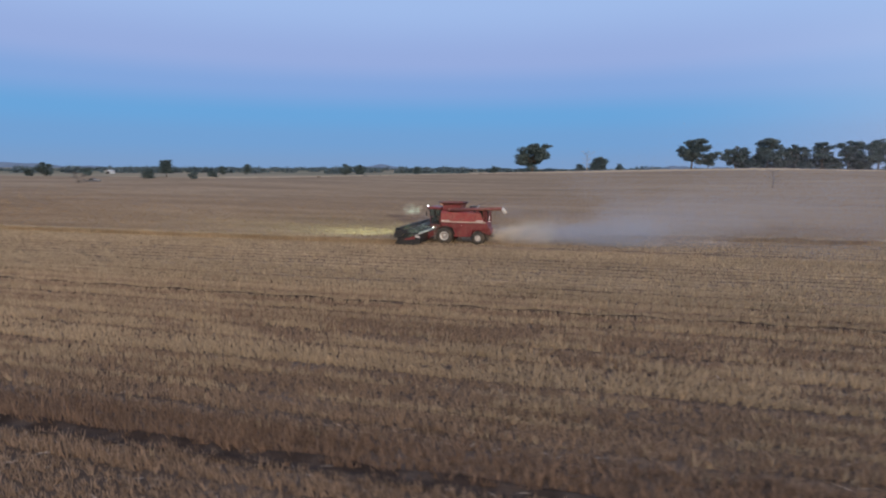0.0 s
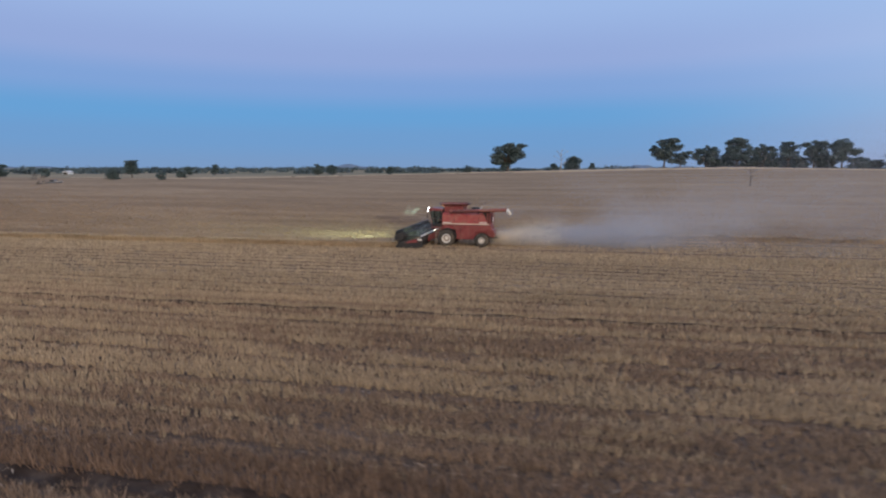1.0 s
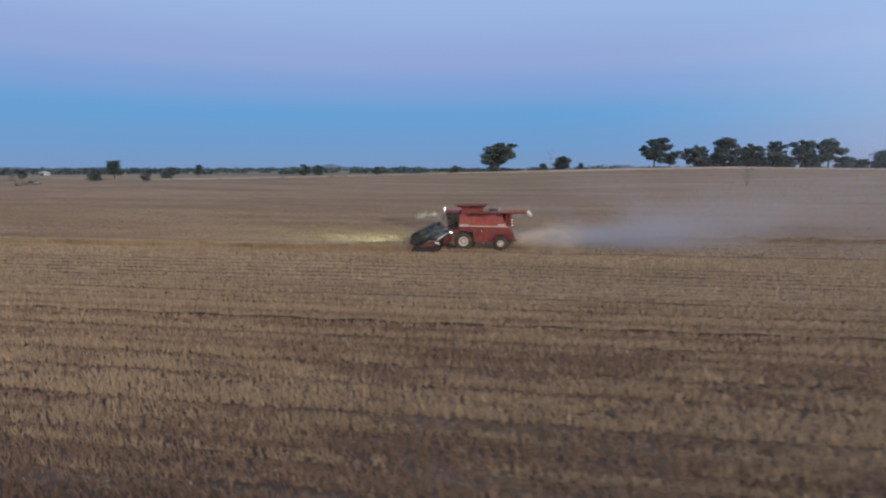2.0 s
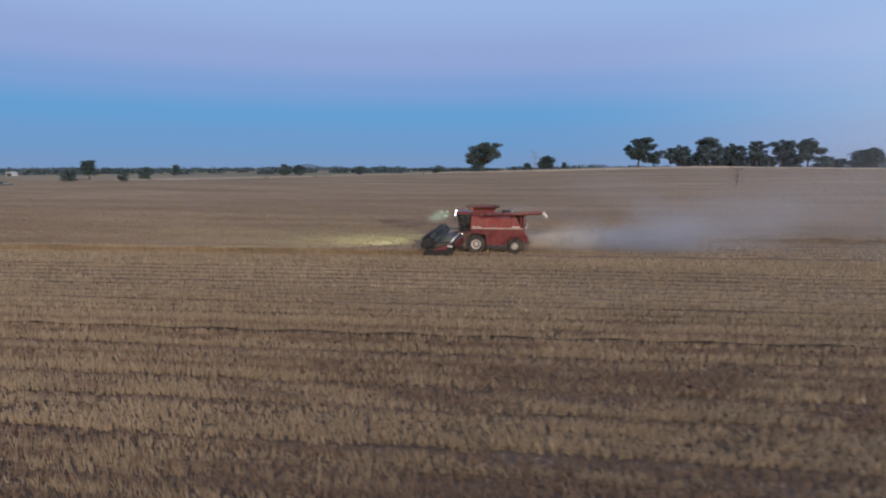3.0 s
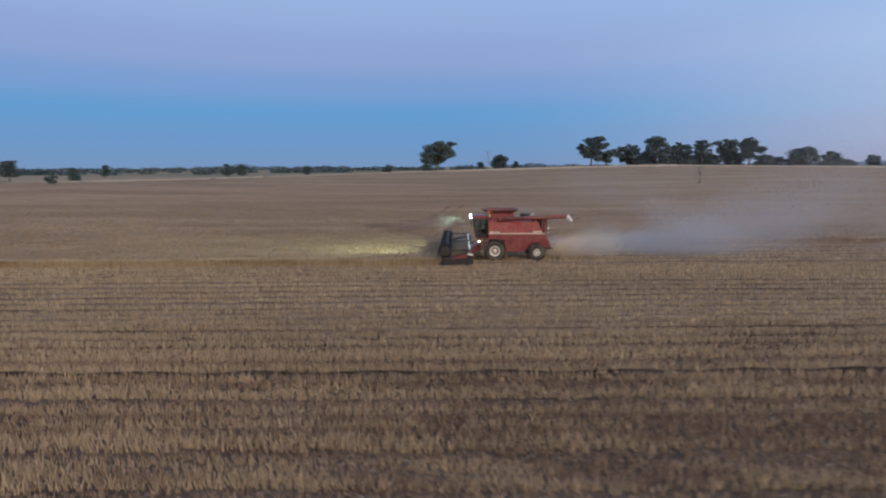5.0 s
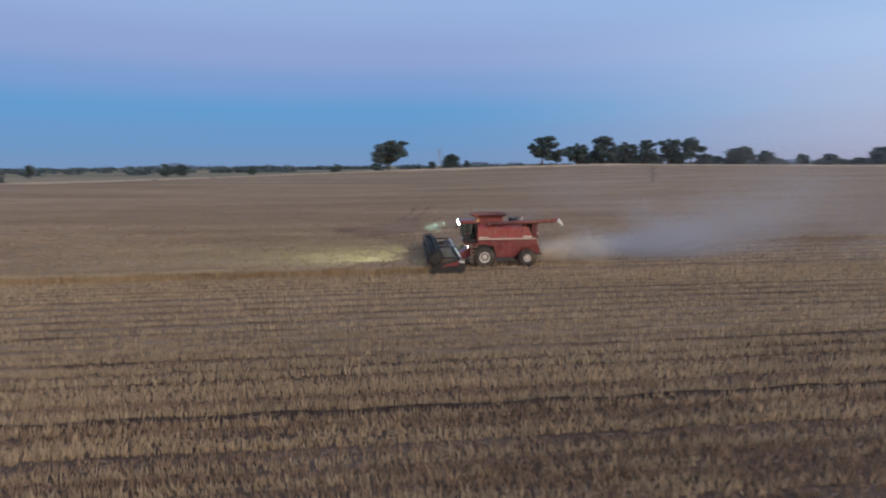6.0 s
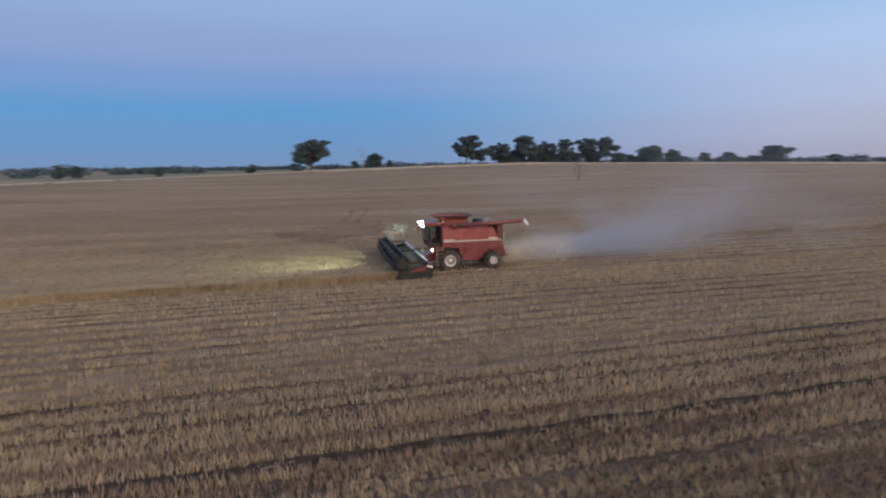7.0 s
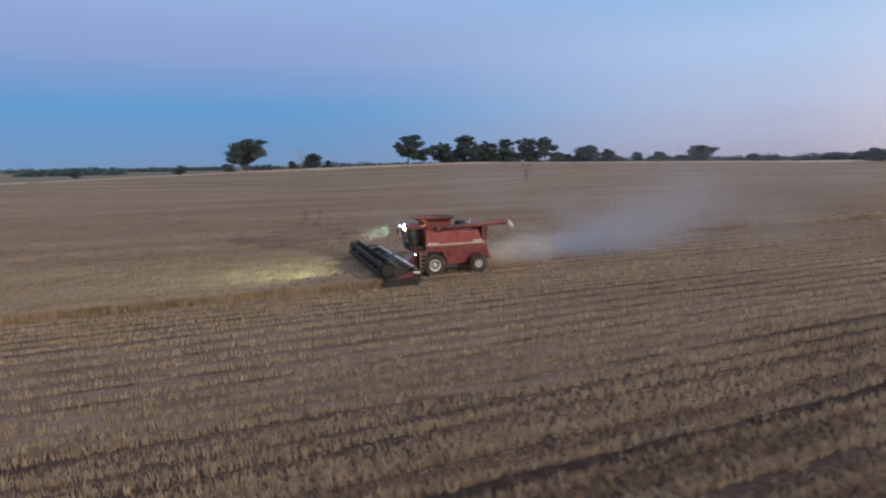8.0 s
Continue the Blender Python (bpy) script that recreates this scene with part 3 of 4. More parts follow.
def wheel(x, y, z, radius, width, rim_radius, lugs, out):
    """out: -1 or 1, the side on which the rim's dish shows."""
    hub_e = new("wheel")
    hub_e.parent = harvester
    hub_e.location = (x, y, z)
    bm = bmesh.new()
    w = width / 2
    lathe(bm, [(-w * 0.8, rim_radius), (-w, rim_radius + 0.08), (-w, radius - 0.12), (-w * 0.75, radius - 0.03), (0, radius), (w * 0.75, radius - 0.03), (w, radius - 0.12), (w, rim_radius + 0.08), (w * 0.8, rim_radius)], (0, 0, 0), 36, False)
    part("tyre", bm, M_RUBBER, hub_e, "dusty black lugged tyre")
    bm = bmesh.new()
    for i in range(lugs):
        for s in (-1, 1):
            t = 2 * math.pi * (i + (0.5 if s > 0 else 0)) / lugs
            m = Matrix.Rotation(t, 4, "Y") @ Matrix.Translation((0, s * w * 0.5, radius + 0.01)) @ Matrix.Rotation(s * 0.6, 4, "Z")
            made = bmesh.ops.create_cube(bm, size=1, matrix=m @ Matrix.Diagonal((0.07, w * 1.0, 0.07, 1)))
    tagged(part("tread_lugs", bm, M_RUBBER, hub_e), kind="stuff")
    bm = bmesh.new()
    d = out * w
    lathe(bm, [(d * 0.80, rim_radius), (d * 0.98, rim_radius - 0.01), (d * 0.95, rim_radius - 0.06), (d * 0.62, rim_radius * 0.74), (d * 0.58, rim_radius * 0.72)], (0, 0, 0), 28, False)
    part("rim", bm, M_WHITE, hub_e, "dusty white steel rim")
    bm = bmesh.new()
    lathe(bm, [(d * 0.56, rim_radius * 0.74), (d * 0.40, rim_radius * 0.66), (d * 0.36, rim_radius * 0.52), (d * 0.46, rim_radius * 0.47)], (0, 0, 0), 28, False)
    part("wheel_disc", bm, M_DISC, hub_e, "brown dusty wheel disc")
    bm = bmesh.new()
    lathe(bm, [(d * 0.40, rim_radius * 0.49), (d * 0.55, rim_radius * 0.44), (d * 0.62, 0.11), (d * 0.75, 0.10), (d * 0.75, 0.004)], (0, 0, 0), 20, False)
    part("hub", bm, M_WHITE, hub_e, "dusty white hub")
    bm = bmesh.new()
    for i in range(8):
        t = 2 * math.pi * i / 8
        rod(bm, (0.16 * math.cos(t), d * 0.58, 0.16 * math.sin(t)), (0.16 * math.cos(t), d * 0.68, 0.16 * math.sin(t)), 0.022, seg=6)
    tagged(part("wheel_nuts", bm, M_STEEL, hub_e), kind="stuff")


for s in (-1, 1):
    wheel(0.0, s * 1.42, 0.88, 0.88, 0.76, 0.46, 20, s)
    wheel(3.63, s * 1.42, 0.74, 0.70, 0.46, 0.31, 18, s)
bm = bmesh.new()
rod(bm, (0, -1.4, 0.88), (0, 1.4, 0.88), 0.16)
box(bm, -0.3, 0.3, -0.8, 0.8, 0.72, 1.15)
part("front_axle", bm, M_BLACK, harvester)
bm = bmesh.new()
rod(bm, (3.63, -1.3, 0.74), (3.63, 1.3, 0.74), 0.09)
box(bm, 3.4, 3.85, -0.5, 0.5, 0.62, 0.95)
part("rear_axle", bm, M_BLACK, harvester)

# lower body, with the rear hood sloping in over the steering wheels
bm = bmesh.new()
prism(bm, [(-0.55, 2.22), (4.55, 2.22), (4.62, 1.75), (4.1, 1.55), (3.0, 1.52), (2.75, 0.78), (0.95, 0.74), (0.85, 1.75), (-0.55, 1.85)], -1.14, 1.14, 0.05)
part("lower_body", bm, M_RED, harvester, "dusty dark red lower side panels")
bm = bmesh.new()
prism(bm, [(3.0, 1.55), (4.15, 1.58), (4.05, 1.25), (3.2, 0.95), (2.8, 0.95)], -0.9, 0.9, 0.03)
part("straw_hood", bm, M_RED, harvester)
bm = bmesh.new()
prism(bm, [(-0.55, 2.25), (4.40, 2.25), (4.08, 2.62), (3.80, 3.28), (-0.52, 3.30)], -1.18, 1.18, 0.05)
part("upper_side_panel", bm, M_RED_TOP, harvester, "dusty red upper side panel, sky sheen put into its colour")
bm = bmesh.new()
prism(bm, [(-0.50, 3.29), (3.78, 3.27), (3.62, 3.50), (-0.50, 3.52)], -1.16, 1.16, 0)
for v in bm.verts:
    if v.co.z > 3.4:
        v.co.y *= 0.80
part("roof_panel", bm, M_RED_TOP, harvester, "dusty red sloping roof panel, sky sheen put into its colour")
for s in (-1, 1):
    bm = bmesh.new()
    box(bm, -0.5, 4.4, s * 1.185 - 0.006, s * 1.185 + 0.006, 2.29, 2.41, 0.004)
    part("side_stripe", bm, M_GOLD, harvester, "pale stripe along the red side panel")
for i in range(5):
    bm = bmesh.new()
    x = 3.35 + i * 0.15
    box(bm, x, x + 0.11, -1.194, -1.19, 2.44, 2.58, 0)
    part("lettering_bar", bm, M_WHITE, harvester, "pale unreadable lettering")
for x, w in ((-0.42, 0.34), (0.0, 0.22), (0.28, 0.16)):
    bm = bmesh.new()
    box(bm, x, x + w, -1.194, -1.19, 2.43, 2.53, 0)
    part("lettering_bar", bm, M_WHITE, harvester, "pale unreadable lettering")
for x in (0.75, 2.05, 3.25):
    bm = bmesh.new()
    box(bm, x - 0.012, x + 0.012, -1.187, -1.17, 2.4, 3.24, 0)
    part("panel_seam", bm, M_DARK, harvester)
for x in (1.4, 2.4):
    bm = bmesh.new()
    box(bm, x - 0.012, x + 0.012, -1.148, -1.13, 0.95, 2.15, 0)
    part("panel_seam", bm, M_DARK, harvester)
for x in (0.4, 1.7, 2.9):
    bm = bmesh.new()
    box(bm, x - 0.09, x + 0.09, -1.21, -1.17, 2.62, 2.66, 0.008)
    part("panel_latch", bm, M_BLACK, harvester)
# mudguards over the drive wheels
arc = [(1.02 * math.cos(t), 0.88 + 1.02 * math.sin(t)) for t in np.linspace(0.15, 2.6, 12)]
inner = [(0.97 * math.cos(t), 0.88 + 0.97 * math.sin(t)) for t in np.linspace(2.6, 0.15, 12)]
for s in (-1, 1):
    bm = bmesh.new()
    prism(bm, arc + inner, s * 1.12, s * 1.72, 0)
    part("mudguard", bm, M_BLACK, harvester)

# engine bay at the rear: posts, dark core, radiator screen
bm = bmesh.new()
box(bm, 3.45, 4.35, -0.95, 0.95, 2.3, 3.5, 0.04)
part("engine", bm, M_DARK, harvester)
for x, y in ((4.42, -1.12), (4.42, 1.12), (4.16, -1.12)):
    bm = bmesh.new()
    box(bm, x - 0.07, x + 0.07, y - 0.06, y + 0.06, 2.25, 3.62, 0.015)
    part("engine_bay_post", bm, M_RED, harvester)
bm = bmesh.new()
box(bm, 3.4, 4.55, -1.2, 1.2, 3.58, 3.72, 0.04)
part("engine_cover", bm, M_RED, harvester)
bm = bmesh.new()
rod(bm, (2.75, 0.15, 3.45), (2.75, 0.15, 4.0), 0.42, seg=24)
part("air_screen", bm, M_BLACK, harvester, "black rotary air screen")
bm = bmesh.new()
rod(bm, (3.35, -0.35, 3.5), (3.35, -0.35, 4.0), 0.07)
rod(bm, (3.35, -0.35, 4.0), (3.5, -0.35, 4.12), 0.07)
part("exhaust_pipe", bm, M_STEEL, harvester)
bm = bmesh.new()
for z in (2.9, 3.2, 3.5):
    rod(bm, (4.6, -1.0, z), (4.6, 1.0, z), 0.02, seg=6)
for y in (-1.0, 0, 1.0):
    rod(bm, (4.6, y, 2.3), (4.6, y, 3.55), 0.02, seg=6)
part("rear_guard_rail", bm, M_RED, harvester)
# chopper and spreader at the tail
bm = bmesh.new()
prism(bm, [(4.05, 1.9), (4.75, 1.75), (4.95, 1.15), (4.7, 0.95), (4.1, 1.2)], -0.8, 0.8, 0.04)
part("straw_chopper", bm, M_RED, harvester)
for s in (-1, 1):
    bm = bmesh.new()
    rod(bm, (4.85, s * 0.4, 0.90), (4.85, s * 0.4, 1.0), 0.36, seg=18)
    part("straw_spreader", bm, M_BLACK, harvester)

# grain tank with flared extensions
def frustum(bm, x0, x1, y0, y1, z0, X0, X1, Y0, Y1, z1, wall=0.03):
    lo = [(x0, y0, z0), (x1, y0, z0), (x1, y1, z0), (x0, y1, z0)]
    hi = [(X0, Y0, z1), (X1, Y0, z1), (X1, Y1, z1), (X0, Y1, z1)]
    a, b = [bm.verts.new(p) for p in lo], [bm.verts.new(p) for p in hi]
    c = [bm.verts.new((p[0] + (wall if i in (0, 3) else -wall), p[1] + (wall if i < 2 else -wall), p[2])) for i, p in enumerate(hi)]
    d = [bm.verts.new((p[0] + (wall if i in (0, 3) else -wall), p[1] + (wall if i < 2 else -wall), p[2])) for i, p in enumerate(lo)]
    fs = []
    for i in range(4):
        j = (i + 1) % 4
        fs += [bm.faces.new((a[i], a[j], b[j], b[i])), bm.faces.new((b[i], b[j], c[j], c[i])), bm.faces.new((c[i], c[j], d[j], d[i])), bm.faces.new((d[i], d[j], a[j], a[i]))]
    bmesh.ops.recalc_face_normals(bm, faces=fs)


bm = bmesh.new()
frustum(bm, -0.35, 1.65, -0.95, 1.15, 3.46, -0.35, 1.65, -0.95, 1.15, 4.08)
part("grain_tank", bm, M_RED, harvester)
def rounded(a, b, k, z, n=40, cx=0.55, cy=0.25):
    """A rounded rectangle with half sizes a and b; the higher k, the squarer."""
    out = []
    for i in range(n):
        t = 2 * math.pi * (i + 0.5) / n
        c, s_ = math.cos(t), math.sin(t)
        out.append((cx + a * math.copysign(abs(c) ** (2 / k), c), cy + b * math.copysign(abs(s_) ** (2 / k), s_), z))
    return out


def loft(bm, loops):
    rings = [[bm.verts.new(p) for p in loop] for loop in loops]
    faces = []
    for p, q in zip(rings, rings[1:]):
        for i in range(len(p)):
            j = (i + 1) % len(p)
            faces.append(bm.faces.new((p[i], p[j], q[j], q[i])))
    bmesh.ops.recalc_face_normals(bm, faces=faces)


bm = bmesh.new()
loft(bm, [rounded(1.03, 1.08, 7, 4.03), rounded(1.22, 1.18, 4.5, 4.12), rounded(1.46, 1.33, 3.2, 4.24), rounded(1.64, 1.46, 2.8, 4.36), rounded(1.61, 1.43, 2.8, 4.37), rounded(1.42, 1.29, 3.2, 4.25), rounded(1.18, 1.14, 4.5, 4.13), rounded(0.98, 1.03, 7, 4.04)])
part("tank_extension", bm, M_AUGER, harvester, "flared dusty dark red grain tank extension")
bm = bmesh.new()
rim = rounded(1.63, 1.45, 2.8, 4.37)
for p, q in zip(rim, rim[1:] + rim[:1]):
    rod(bm, p, q, 0.028, seg=6)
part("tank_rim", bm, M_BLACK, harvester)
bm = bmesh.new()
loft(bm, [rounded(0.97, 1.02, 7, 3.70), rounded(0.6, 0.65, 3, 3.88), rounded(0.2, 0.2, 2, 4.02), rounded(0.01, 0.01, 2, 4.05)])
part("grain_heap", bm, M_GOLD, harvester, "heap of pale golden grain in the tank")
bm = bmesh.new()
box(bm, -0.40, -0.36, -0.60, -0.50, 3.84, 3.90, 0.008)
part("tank_lamp", bm, M_AMBER, harvester, "lit amber lamp")
glow = bpy.data.lights.new("tank_lamp_glow", "POINT")
glow.energy, glow.shadow_soft_size, glow.color = 4.5, 0.06, (1.0, 0.66, 0.3)
glow_ob = new("tank_lamp_glow", glow)
glow_ob.parent = harvester
glow_ob.location = (-0.62, -0.8, 3.9)

# unloading auger folded back along the left side
bm = bmesh.new()
rod(bm, (0.45, -1.3, 3.62), (6.2, -1.5, 3.88), 0.17, seg=18)
rod(bm, (0.45, -1.3, 3.46), (0.45, -1.3, 3.76), 0.2, seg=18)
for k in (0.12, 0.5, 0.9):
    a, b = Vector((0.45, -1.3, 3.62)), Vector((6.2, -1.5, 3.88))
    rod(bm, a.lerp(b, k), a.lerp(b, k + 0.012), 0.21, seg=18)
auger = part("unloading_auger", bm, M_AUGER, harvester, "long dusty dark red unloading auger folded along the side")
bm = bmesh.new()
rod(bm, (6.15, -1.5, 3.92), (6.55, -1.52, 3.42), 0.19, 0.15, seg=16)
part("auger_spout", bm, M_WHITE, auger, "white spout at the auger's end")
bm = bmesh.new()
box(bm, 3.2, 3.34, -1.5, -1.1, 3.45, 3.62, 0.02)
part("auger_cradle", bm, M_BLACK, auger)

# cab
bm = bmesh.new()
prism(bm, [(-1.65, 1.98), (-0.62, 1.98), (-0.62, 2.3), (-1.72, 2.3)], -0.92, 0.92, 0.03)
part("cab_base", bm, M_BLACK, harvester)
bm = bmesh.new()
prism(bm, [(-2.02, 3.66), (-0.55, 3.62), (-0.5, 3.86), (-1.6, 3.93), (-1.98, 3.86)], -1.0, 1.0, 0.06)
part("cab_roof", bm, M_RED, harvester, "red cab roof")
for y in (-0.88, 0.88):
    for p, q in (((-1.66, 2.2), (-1.86, 3.7)), ((-0.62, 2.2), (-0.62, 3.68)), ((-1.16, 2.2), (-1.2, 3.68))):
        bm = bmesh.new()
        prism(bm, [(p[0] - 0.05, p[1]), (p[0] + 0.05, p[1]), (q[0] + 0.05, q[1]), (q[0] - 0.05, q[1])], y - 0.04, y + 0.04, 0.01)
        part("cab_pillar", bm, M_BLACK, harvester)
for y in (-0.9, 0.9):
    bm = bmesh.new()
    prism(bm, [(-1.62, 2.3), (-0.66, 2.3), (-0.66, 3.62), (-1.80, 3.62)], y - 0.006, y + 0.006, 0)
    part("side_window", bm, M_GLASS, harvester)
bm = bmesh.new()
prism(bm, [(-1.70, 2.25), (-1.685, 2.25), (-1.875, 3.66), (-1.89, 3.66)], -0.86, 0.86, 0)
part("windscreen", bm, M_GLASS, harvester)
bm = bmesh.new()
box(bm, -0.62, -0.56, -0.9, 0.9, 2.2, 3.66, 0.01)
part("cab_rear_wall", bm, M_BLACK, harvester)
bm = bmesh.new()
box(bm, -1.1, -0.7, -0.28, 0.28, 2.3, 2.62, 0.06)
box(bm, -0.82, -0.68, -0.27, 0.27, 2.6, 3.2, 0.05)
part("operator_seat", bm, M_DARK, harvester)
bm = bmesh.new()
rod(bm, (-1.45, 0, 2.3), (-1.32, 0, 2.8), 0.04)
rod(bm, (-1.34, 0, 2.8), (-1.30, 0, 2.83), 0.2, seg=16)
part("steering_wheel", bm, M_DARK, harvester)

# platform, ladder, handrail on the left
bm = bmesh.new()
box(bm, -1.6, -0.5, -1.62, -0.9, 1.92, 1.99, 0.01)
part("platform", bm, M_RED, harvester)
for x in (-1.12, -0.62):
    bm = bmesh.new()
    prism(bm, [(x - 0.04, 0.42), (x + 0.04, 0.42), (x + 0.04, 2.0), (x - 0.04, 2.0)], -1.66, -1.58, 0.01)
    part("ladder_rail", bm, M_DISC, harvester)
for i in range(5):
    bm = bmesh.new()
    box(bm, -1.1, -0.64, -1.72, -1.52, 0.5 + 0.31 * i, 0.56 + 0.31 * i, 0.012)
    part("ladder_step", bm, M_DISC, harvester)
for x, xe in ((-1.55, -1.2), (-0.55, -0.75)):
    bm = bmesh.new()
    rod(bm, (x, -1.6, 1.95), (x, -1.6, 2.9), 0.022, seg=8)
    rod(bm, (x, -1.6, 2.9), (xe, -1.6, 2.9), 0.022, seg=8)
    part("handrail", bm, M_RED, harvester)
for s in (-1, 1):
    bm = bmesh.new()
    rod(bm, (-1.9, s * 1.0, 3.5), (-2.0, s * 1.5, 3.4), 0.02, seg=6)
    box(bm, -2.05, -1.98, s * 1.51 - 0.11, s * 1.51 + 0.11, 2.95, 3.42, 0.02)
    part("mirror", bm, M_BLACK, harvester)
bm = bmesh.new()
box(bm, -1.0, -0.5, -1.1, 1.1, 0.95, 1.95, 0.05)
part("front_frame", bm, M_RED, harvester)

# work lamps: housings, lit lenses and the light that they throw
def work_lamp(x, y, z, r, target, watts, lens, spread, housing=True):
    d = (Vector(target) - Vector((x, y, z))).normalized()
    p = Vector((x, y, z))
    bm = bmesh.new()
    rod(bm, p - d * 0.12, p, r * 0.7, r * 1.15, seg=14)
    lamp = part("work_lamp", bm, M_BLACK, harvester)
    bm = bmesh.new()
    rod(bm, p - d * 0.01, p + d * 0.02, r, seg=14)
    part("lens", bm, lens, lamp, "bright lit lens")
    if watts:
        data = bpy.data.lights.new("lamp_beam", "SPOT")
        data.energy, data.spot_size, data.spot_blend, data.shadow_soft_size, data.color = watts, radians(spread), 0.9, 0.08, (0.72, 1.0, 0.64)
        ob = new("lamp_beam", data)
        ob.parent = harvester
        ob.matrix_basis = look(p + d * 0.06, target)


for y, tx, ty, w in ((-0.85, -12, 2.4, 3700), (-0.5, -24, 2.2, 11000), (0.5, -17, 6.0, 5400), (0.85, -12, 9.5, 3900)):
    work_lamp(-2.06, y, 3.78, 0.10, (tx, ty, 0.4), w, M_LAMP, 42)
for y, z in ((-0.98, 3.66), (-0.66, 3.66), (-0.75, 3.99)):
    work_lamp(-2.05, y, z, 0.058, (-25, -1, 1.5), 0, M_LAMP, 40)
work_lamp(-1.35, -1.08, 1.72, 0.07, (-14, -3.5, 0.5), 500, M_LAMP_WARM, 60)
for x, y, z in ((4.66, -0.85, 2.75), (4.66, -0.6, 2.95), (4.66, -0.9, 2.45)):
    work_lamp(x, y, z, 0.05, (9, y, 0.5), 0, M_LAMP_SMALL, 40)
bm = bmesh.new()
box(bm, 1.65, 1.68, -1.16, -1.13, 1.92, 1.95, 0.006)
part("side_marker", bm, M_LAMP_SMALL, harvester, "small lit marker lamp")

# feeder house down to the header
bm = bmesh.new()
prism(bm, [(-0.7, 1.85), (-0.7, 1.05), (-2.1, 0.32), (-2.25, 0.95)], -0.65, 0.75, 0.04)
part("feeder_house", bm, M_RED, harvester)
for s in (-0.75, 0.85):
    bm = bmesh.new()
    rod(bm, (-0.6, s, 0.85), (-1.9, s, 0.5), 0.06)
    part("lift_cylinder", bm, M_STEEL, harvester)

# header: wide offset draper with a reel
HN, HF = HEADER_NEAR - MID_Y, HEADER_FAR - MID_Y
header = new("header")
header.parent = harvester
header["label"] = "wide black draper header with a reel"
bm = bmesh.new()
prism(bm, [(-2.25, 0.25), (-2.15, 0.25), (-2.15, 1.2), (-2.25, 1.2)], HN, HF, 0.01)
part("back_sheet", bm, M_BLACK, header)
bm = bmesh.new()
prism(bm, [(-2.27, 1.18), (-2.13, 1.18), (-2.13, 1.30), (-2.27, 1.30)], HN + 0.1, HF - 0.1, 0.02)
part("top_beam", bm, M_WHITE, header, "pale steel top beam")
for y0, y1 in ((HN + 0.1, -0.7), (0.8, HF - 0.1)):
    bm = bmesh.new()
    prism(bm, [(-2.25, 0.50), (-4.25, 0.2), (-4.25, 0.26), (-2.25, 0.56)], y0, y1, 0)
    k = int((y1 - y0) / 0.45)
    for i in range(k):
        y = y0 + (i + 0.5) * (y1 - y0) / k
        prism(bm, [(-2.3, 0.56), (-4.2, 0.275), (-4.2, 0.30), (-2.3, 0.585)], y - 0.02, y + 0.02, 0)
    part("draper_belt", bm, M_CANVAS, header)
bm = bmesh.new()
prism(bm, [(-4.2, 0.14), (-4.5, 0.14), (-4.5, 0.2), (-4.2, 0.26)], HN, HF, 0)
for i in range(int((HF - HN) / 0.15)):
    y = HN + 0.07 + i * 0.15
    prism(bm, [(-4.48, 0.15), (-4.67, 0.165), (-4.48, 0.19)], y - 0.02, y + 0.02, 0)
part("cutter_bar", bm, M_STEEL, header, "steel cutter bar with guards")
for y, o in ((HN, -1), (HF, 1)):
    bm = bmesh.new()
    prism(bm, [(-1.9, 0.25), (-1.9, 1.08), (-2.5, 1.12), (-3.5, 0.90), (-4.35, 0.66), (-4.72, 0.20), (-4.5, 0.1)], y - 0.06, y + 0.06, 0.03)
    end = part("end_divider", bm, M_BLACK, header, "black end divider")
    bm = bmesh.new()
    prism(bm, [(-2.45, 0.72), (-2.45, 1.02), (-3.3, 0.82), (-3.75, 0.60)], y + o * 0.075 - 0.008, y + o * 0.075 + 0.008, 0)
    part("red_panel", bm, M_RED, end, "red marking panel")
    bm = bmesh.new()
    prism(bm, [(-1.95, 0.86), (-1.95, 1.05), (-2.4, 1.10), (-2.4, 0.95)], y + o * 0.075 - 0.008, y + o * 0.075 + 0.008, 0)
    part("white_panel", bm, M_WHITE, end, "white reflective panel")
    bm = bmesh.new()
    prism(bm, [(-2.0, 0.1), (-2.0, 0.3), (-4.4, 0.2), (-4.4, 0.08)], y - 0.1, y + 0.1, 0.02)
    part("skid_plate", bm, M_BLACK, end)
# the reel
RX, RZ, RR = -4.25, 1.28, 0.60
bm = bmesh.new()
rod(bm, (RX, HN + 0.15, RZ), (RX, HF - 0.15, RZ), 0.17, seg=14)
part("reel_tube", bm, M_BLACK, header)
for i in range(6):
    t = 2 * math.pi * i / 6 + 0.25
    bx, bz = RX + RR * math.cos(t), RZ + RR * math.sin(t)
    bm = bmesh.new()
    rod(bm, (bx, HN + 0.15, bz), (bx, HF - 0.15, bz), 0.045, seg=8)
    prism(bm, [(bx - 0.03, bz - 0.30), (bx + 0.03, bz - 0.30), (bx + 0.03, bz + 0.08), (bx - 0.03, bz + 0.08)], HN + 0.2, HF - 0.2, 0)
    y = HN + 0.25
    while y < HF - 0.2:
        prism(bm, [(bx - 0.01, bz - 0.05), (bx + 0.01, bz - 0.05), (bx + 0.04, bz - 0.34), (bx + 0.025, bz - 0.34)], y - 0.01, y + 0.01, 0)
        y += 0.15
    part("reel_bat", bm, M_BLACK, header)
